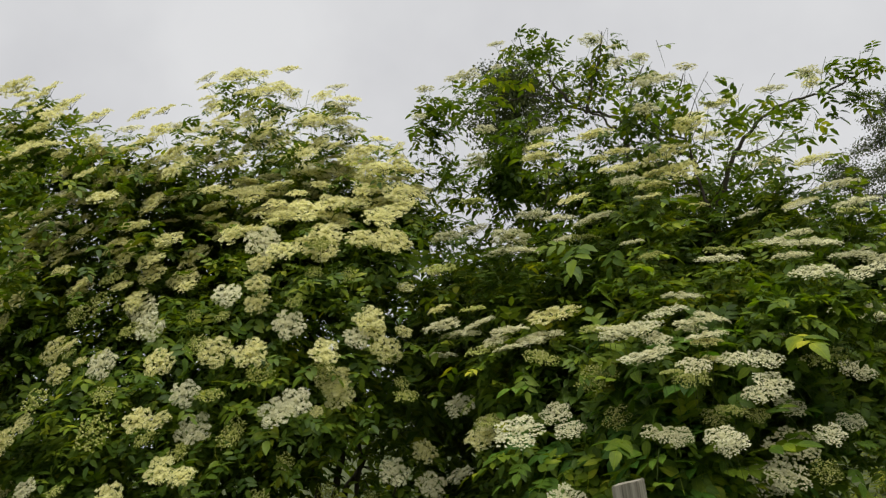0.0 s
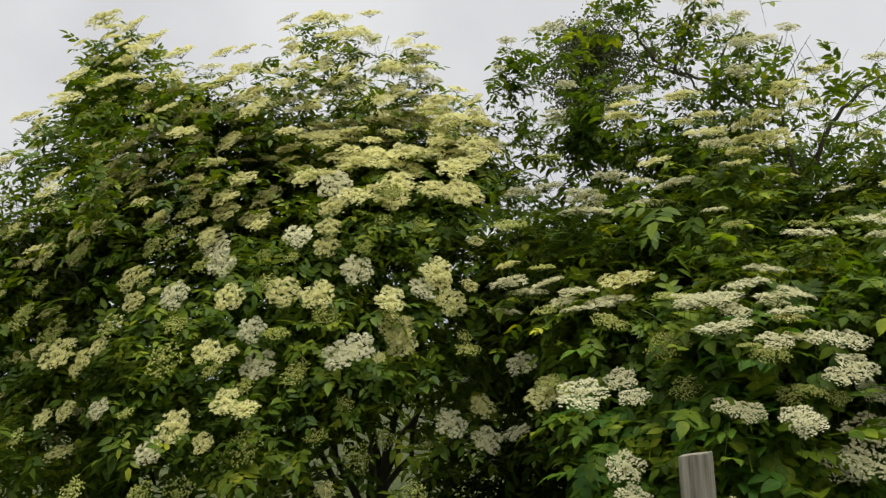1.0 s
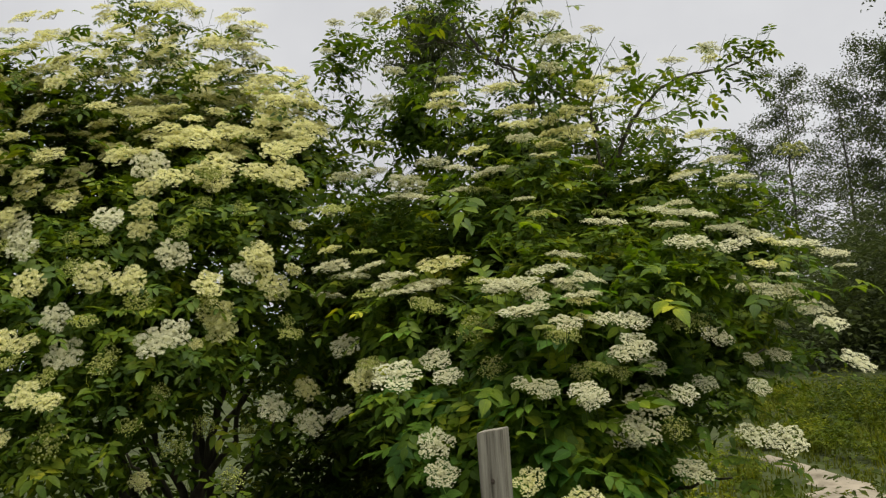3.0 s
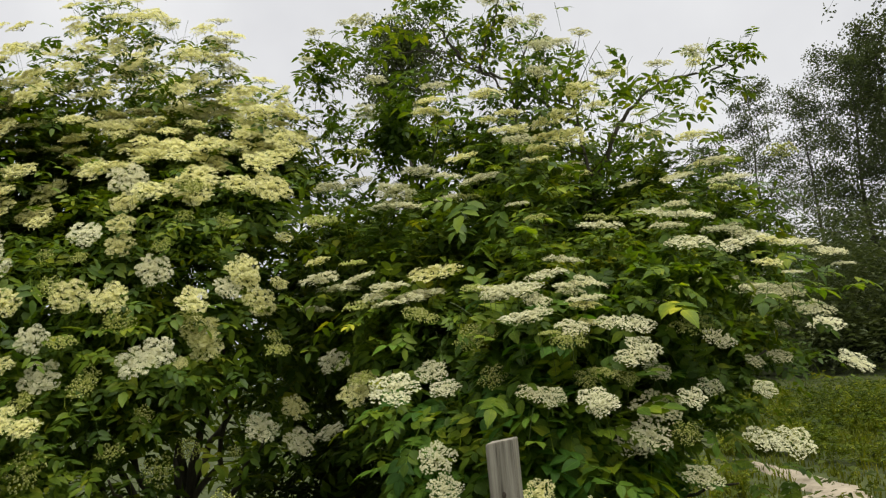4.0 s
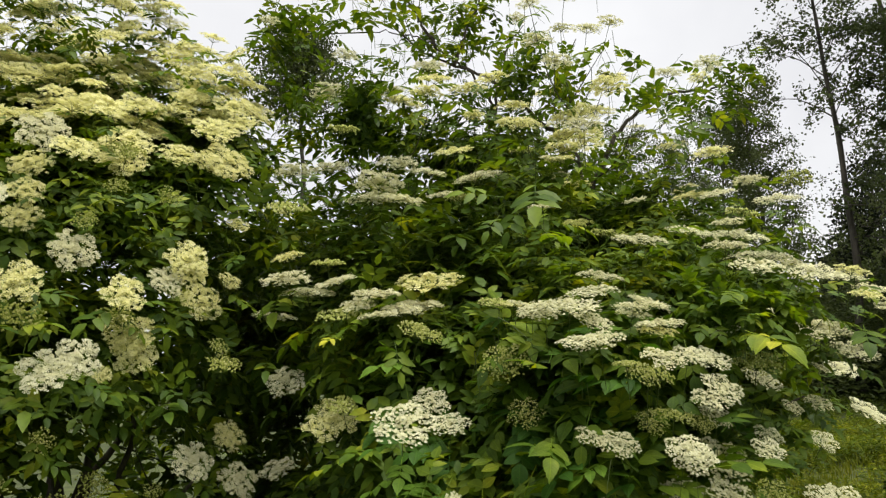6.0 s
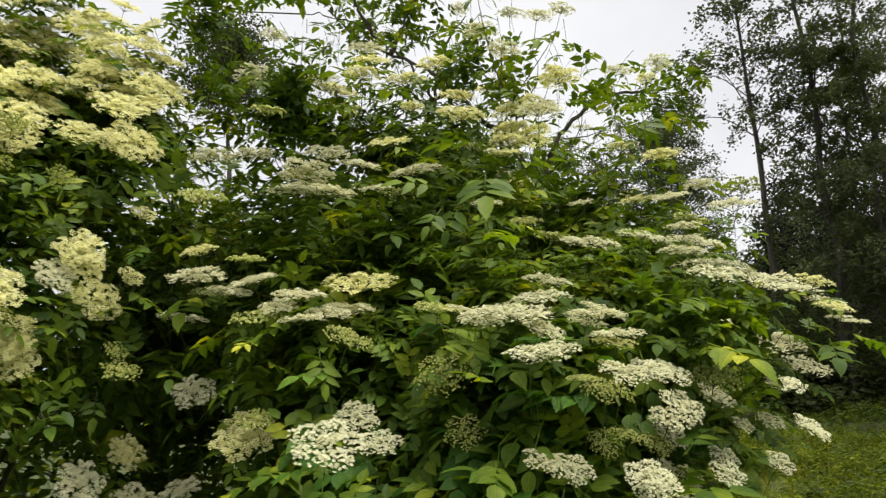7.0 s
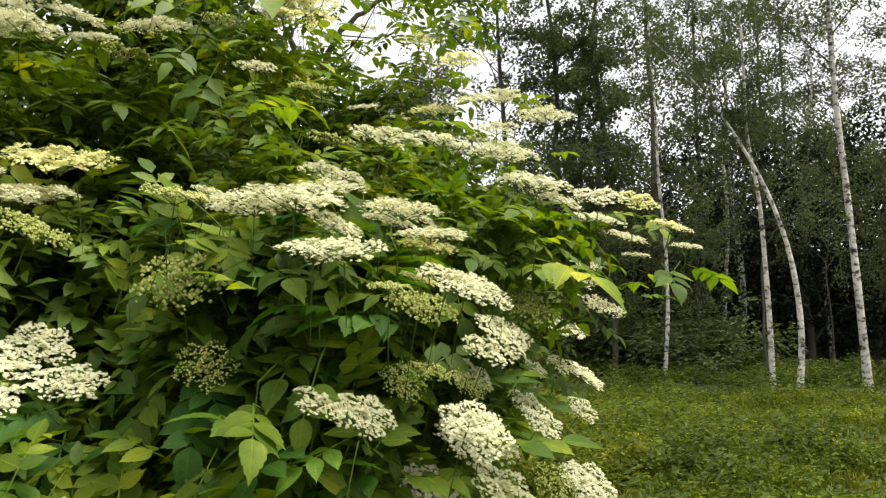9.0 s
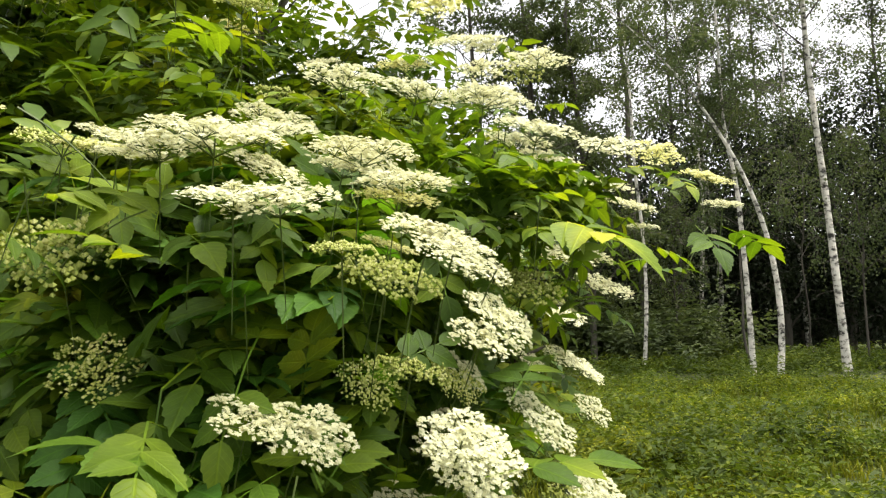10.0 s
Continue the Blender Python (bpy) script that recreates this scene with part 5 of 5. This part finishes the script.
build_tree("birch_tree", "slender birch with white bark and drooping twigs", 18.1, 13.8, 15, 0.066, 1, M_BIRCH, M_BIRCH_LEAF, 5200, 0.3, 0.14, droop=0.6, group="birches", dense=0.2)
build_tree("birch_tree", "old birch with dark cracked lower bark", 26.6, 16.2, 19, 0.14, 2, M_BIRCH, M_BIRCH_LEAF, 6400, 0.4, 0.15, lean=(-0.02, 0.02), droop=0.6, group="birches", dense=0.2)
build_tree("birch_tree", "old birch with dark cracked lower bark", 25.6, 15.95, 18, 0.10, 12, M_BIRCH, M_BIRCH_LEAF, 5000, 0.4, 0.15, lean=(-0.03, 0.03), droop=0.6, group="birches", dense=0.2)
build_tree("birch_tree", "straight birch with white bark banded dark", 16.98, 10.23, 12, 0.080, 3, M_BIRCH, M_BIRCH_LEAF, 5200, 0.42, 0.14, lean=(-0.012, 0.01), sway=0.4, droop=0.6, group="birches", dense=0.2)
build_tree("birch_tree", "leaning birch bowed over, white banded bark", 16.68, 9.53, 9.0, 0.088, 4, M_BIRCH, M_BIRCH_LEAF, 4600, 0.6, 0.16, double=(-0.4, 0.37), sway=0.25, droop=0.7, group="birches")
build_tree("birch_tree", "grey birch standing in the shade of the wood", 28.9, 13.8, 18, 0.11, 5, M_BIRCH, M_BIRCH_LEAF, 5270, 0.4, 0.16, lean=(-0.01, 0.01), droop=0.6, group="birches", dense=0.2)
build_tree("birch_tree", "thick white-barked birch with flaky dark foot", 18.8, 8.89, 17, 0.112, 6, M_BIRCH, M_BIRCH_LEAF, 6510, 0.4, 0.15, lean=(-0.008, 0.006), sway=0.4, droop=0.6, group="birches", dense=0.2)
build_tree("birch_tree", "slender birch with white bark and drooping twigs", 22.5, 7.0, 16, 0.085, 7, M_BIRCH, M_BIRCH_LEAF, 5270, 0.35, 0.16, droop=0.6, group="birches", dense=0.2)

BROAD = "dark broadleaved tree with an airy crown"
for k, (az, dist, h, g, n, w, bare) in enumerate([
    (26.2, 43, 11.6, 0.15, 10000, 0.22, 0.05), (29.3, 41, 14.0, 0.12, 9000, 0.16, 0.05), (32.4, 44, 14.0, 0.15, 10000, 0.18, 0.05), (35.2, 36, 12.8, 0.16, 14000, 0.21, 0.05), (37.4, 33, 12.2, 0.18, 16000, 0.19, 0.05),
]):
    build_tree("broadleaved_tree", "tall dark tree with a rounded leafy crown", dist * math.sin(radians(az)), dist * math.cos(radians(az)), h, 0.75 * g, 150 + k, M_TRUNK, M_BIRCH_LEAF if k == 1 else M_TREE_LEAF, int(1.5 * n), bare, w, leaf_size=0.11, limbs=40, droop=0.12, group="far meadow trees", dense=0.5, spray=10)
for k, (az, dist, h, g, n, w, bare) in enumerate([
    (41.6, 25, 15.5, 0.17, 6500, 0.17, 0.5), (46.8, 25, 17, 0.18, 17000, 0.15, 0.08), (50.0, 26, 18, 0.18, 18000, 0.15, 0.08), (53.2, 27, 18, 0.16, 14000, 0.15, 0.12), (48.2, 31, 17, 0.16, 13000, 0.16, 0.08), (46.6, 24.5, 11.5, 0.13, 14000, 0.18, 0.12), (49.6, 24, 11.0, 0.13, 14000, 0.18, 0.12), (48.4, 27.5, 12.5, 0.14, 13000, 0.18, 0.1),
    (56.6, 31, 19, 0.13, 8000, 0.15, 0.3), (60.4, 34, 20, 0.13, 9000, 0.15, 0.3), (63.4, 36, 20, 0.12, 9000, 0.15, 0.3), (66.4, 35, 21, 0.14, 9000, 0.15, 0.3), (69.4, 35, 20, 0.13, 8500, 0.15, 0.3), (72.6, 33, 20, 0.13, 8000, 0.16, 0.3), (76.0, 31, 19, 0.13, 7000, 0.17, 0.3),
]):
    build_tree("broadleaved_tree", BROAD, dist * math.sin(radians(az)), dist * math.cos(radians(az)), h, 0.75 * g, 50 + k, M_TRUNK, M_TREE_LEAF, int((0.46 if 45 < az < 54 else 0.85) * n), bare, w, leaf_size=0.118, limbs=24, droop=0.3, group="wood edge trees", dense=0.26)

for k, (az, dist, h, n, bare) in enumerate([(64.3, 19.5, 7.6, 3600, 0.42), (71.2, 22.5, 6.4, 3200, 0.3), (59.0, 25, 6.2, 3000, 0.25), (67.6, 27, 8.6, 3600, 0.35), (75.0, 24, 7.0, 3000, 0.3)]):
    build_tree("young_tree", "young tree with a soft drooping grey-green crown", dist * math.sin(radians(az)), 2.0 + dist * math.cos(radians(az)), h, 0.035, 170 + k, M_TRUNK, M_BIRCH_LEAF, n, bare, 0.2, leaf_size=0.085, limbs=18, droop=0.7, group="young trees under the birches", dense=0.35)

# Conifers added to make the wood dark between the trunks.
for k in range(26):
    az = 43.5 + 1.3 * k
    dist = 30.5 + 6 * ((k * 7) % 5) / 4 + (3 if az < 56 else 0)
    build_tree("dark_fill_conifer", "dense near-black conifer added to shade the depth of the wood", dist * math.sin(radians(az)), dist * math.cos(radians(az)), 7.4 + 0.8 * ((k * 3) % 4), 0.14, 90 + k, M_TRUNK, M_DARK_LEAF, 4200, 0.02, 0.26, leaf_size=0.17, limbs=30, droop=0.7, group="conifers in the wood", dense=0.8)

build_tree("small_tree", "tree with a dense dark crown far behind the elders", 1.05, 20.2, 10.5, 0.12, 31, M_TRUNK, M_TREE_LEAF, 9500, 0.76, 0.12, leaf_size=0.09, limbs=34, droop=0.15, dense=0.9)



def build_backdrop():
    """An added sheet far behind the wood's edge; its dark colour stands in for shade."""
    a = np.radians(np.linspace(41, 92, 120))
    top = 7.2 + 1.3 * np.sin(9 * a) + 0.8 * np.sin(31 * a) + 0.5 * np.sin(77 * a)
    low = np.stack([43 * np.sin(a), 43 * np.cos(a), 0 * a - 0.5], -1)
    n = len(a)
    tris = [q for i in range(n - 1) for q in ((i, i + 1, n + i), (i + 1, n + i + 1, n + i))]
    ob = new("backdrop", mesh_of("backdrop", np.concatenate([low, low + np.stack([0 * a, 0 * a, top + 0.5], -1)]), np.array(tris), M_WOOD_SHADE))
    return tagged(ob, "dark sheet painted as the shade inside the wood", "backdrop", kind="structure")


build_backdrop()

# ---- meadow growth ----


def lumps(x, y):
    """Where the meadow grows taller and thicker."""
    return 0.62 + 0.38 * np.sin(1.1 * x + 0.7 * np.sin(0.9 * y)) * np.sin(1.3 * y + 0.8 * np.sin(0.7 * x)) + 0.22 * np.sin(3.1 * x + 2.3 * y + np.sin(2.2 * x)) * np.sin(2.7 * y - 1.9 * x)


def meadow_points(rng, n, near, far, a0, a1, power=1.0):
    """Places in a wedge, from the near to the far distance, between two bearings."""
    d = near + (far - near) * rng.random(n) ** power
    a = np.radians(rng.uniform(a0, a1, n))
    x, y = d * np.sin(a), d * np.cos(a)
    return x, y, ground_height(x, y)


def path_gap(x, y):
    """How far from the edge of the sandy strip."""
    at = curve([(px, py, w) for px, py, w in PATH], 4)
    return np.min([np.hypot(x - px, y - py) - w for px, py, w in at], axis=0)


def beside_path(x, y):
    """Where growth is kept short beside the path, so the camera sees the sand."""
    return path_gap(x, y) < 0.45


def off_limits(x, y):
    inside = (np.hypot(x + 1.3, y - 5.7) < 1.6) | (np.hypot(x - 1.0, y - 4.7) < 1.2)
    inside |= (x > -1.8) & (x < 1.6) & (y > 3.0) & (y < 6.5)
    return inside | (path_gap(x, y) < -0.03) | (np.hypot(x, y - 0.9) < 1.9)


def build_grass():
    rng = np.random.default_rng(77)
    h = Heap()
    for n, near, far, a0, a1, tall, p in ((6500, 4.0, 20.0, 24, 84, 0.25, 0.8), (1200, 2.0, 9.0, -60, 60, 0.24, 1.0)):
        x, y, z = meadow_points(rng, n, near, far, a0, a1, p)
        ok = ~off_limits(x, y)
        x, y, z = x[ok], y[ok], z[ok]
        for b in range(8):
            k = len(x)
            px, py = x + rng.normal(size=k) * 0.05, y + rng.normal(size=k) * 0.05
            a = rng.uniform(0, 6.28, k)
            hgt = tall * rng.uniform(0.5, 1.25, k) * (0.3 + 1.0 * np.clip(lumps(px, py), 0.1, 1.3)) * np.where(beside_path(px, py), 0.28, 1.0)
            lean = hgt * rng.uniform(0.15, 0.75, k)
            w = rng.uniform(0.005, 0.010, k)
            sx, sy = -np.sin(a) * w, np.cos(a) * w
            v = np.stack([
                np.stack([px - sx, py - sy, z - 0.01], -1), np.stack([px + sx, py + sy, z - 0.01], -1),
                np.stack([px + 0.35 * lean * np.cos(a) - sx * 0.8, py + 0.35 * lean * np.sin(a) - sy * 0.8, z + 0.6 * hgt], -1),
                np.stack([px + 0.35 * lean * np.cos(a) + sx * 0.8, py + 0.35 * lean * np.sin(a) + sy * 0.8, z + 0.6 * hgt], -1),
                np.stack([px + lean * np.cos(a), py + lean * np.sin(a), z + hgt * 0.95], -1)], 1)
            t = np.array([(0, 1, 3), (0, 3, 2), (2, 3, 4)])
            h.add(v.reshape(-1, 3), (t[None] + 5 * np.arange(k)[:, None, None]).reshape(-1, 3))
    return tagged(h.object("meadow_grass", M_GRASS, kind="stuff"), "long lush green meadow grass", "grass")


build_grass()


def build_herbs(name, label, material, n, near, far, a0, a1, tall, leaf, per, seed, power=1.0, keep=None):
    """Low leafy plants: an upright stalk with leaves all round it."""
    rng = np.random.default_rng(seed)
    x, y, z = meadow_points(rng, n // 9, near, far, a0, a1, power)
    x, y = np.repeat(x, 9), np.repeat(y, 9)
    spread = 0.5 * tall + 0.3
    x, y = x + rng.normal(size=len(x)) * spread, y + rng.normal(size=len(y)) * spread
    z = ground_height(x, y)
    ok = ~off_limits(x, y) & ~beside_path(x, y)
    if keep is not None:
        ok &= keep(x, y)
    x, y, z = x[ok], y[ok], z[ok]
    k = len(x)
    hgt = tall * rng.uniform(0.4, 1.2, k) * (0.25 + 1.2 * lumps(x, y))
    h = Heap()
    for b in range(per):
        f = rng.random(k) ** 0.6
        a = rng.uniform(0, 6.28, k)
        r = tall * rng.uniform(0.05, 0.35, k)
        p = np.stack([x + r * np.cos(a), y + r * np.sin(a), z + hgt * f], -1)
        d = np.stack([np.cos(a), np.sin(a), rng.uniform(-0.5, 0.5, k)], -1)
        d /= np.linalg.norm(d, axis=1, keepdims=True)
        up = np.array([0, 0, 1.0]) + rng.normal(size=(k, 3)) * 0.35
        xx = np.cross(d, up)
        xx /= np.linalg.norm(xx, axis=1, keepdims=True)
        s = rng.uniform(0.6, 1.3, (k, 1))
        m = np.empty((k, 3, 4), np.float32)
        m[:, :, 0], m[:, :, 1], m[:, :, 2], m[:, :, 3] = xx * s, d * s, np.cross(xx, d) * s, p
        h.spread(leaf_card(leaf, leaf * 0.55), m)
    return tagged(h.object(name, material, kind="stuff"), label, "plants")


build_herbs("meadow_herbs", "leafy nettles and brambles in the meadow", M_HERB, 9500, 4.5, 19.0, 24, 80, 0.26, 0.06, 20, 5, 0.9, keep=lambda x, y: lumps(x, y) > 0.5)
build_herbs("bramble_clumps", "loose clumps of bramble standing above the meadow", M_FERN, 900, 6.0, 19.0, 30, 80, 0.48, 0.085, 36, 21, 0.9, keep=lambda x, y: lumps(x, y) > 0.62)
build_herbs("forest_undergrowth", "ferns and low bushes along the wood edge", M_FERN, 3600, 18.0, 27.0, 38, 82, 0.42, 0.10, 16, 6, 0.7, keep=lambda x, y: (lumps(x, y) > 0.55) | (np.hypot(x, y) > 22.0))
build_herbs("shrub_foot_weeds", "weeds growing at the foot of the elders", M_FERN, 900, 2.6, 6.0, -42, 50, 0.4, 0.06, 14, 7)
build_herbs("wood_edge_bushes", "dense dark bushes in front of the wood", M_TREE_LEAF, 300, 24.5, 31.0, 43, 58, 1.7, 0.2, 115, 8)
build_herbs("wood_edge_thicket", "tall dark thicket below the far trees", M_TREE_LEAF, 300, 25.0, 31.0, 24, 44, 3.4, 0.2, 130, 12)
build_herbs("distant_treeline", "low dark line of far trees behind the meadow", M_TREE_LEAF, 300, 46.0, 60.0, 14, 46, 5.0, 0.5, 80, 9)
build_herbs("distant_hedge", "far dark hedge along the horizon", M_TREE_LEAF, 420, 60.0, 75.0, -80, 16, 3.0, 0.5, 45, 10)
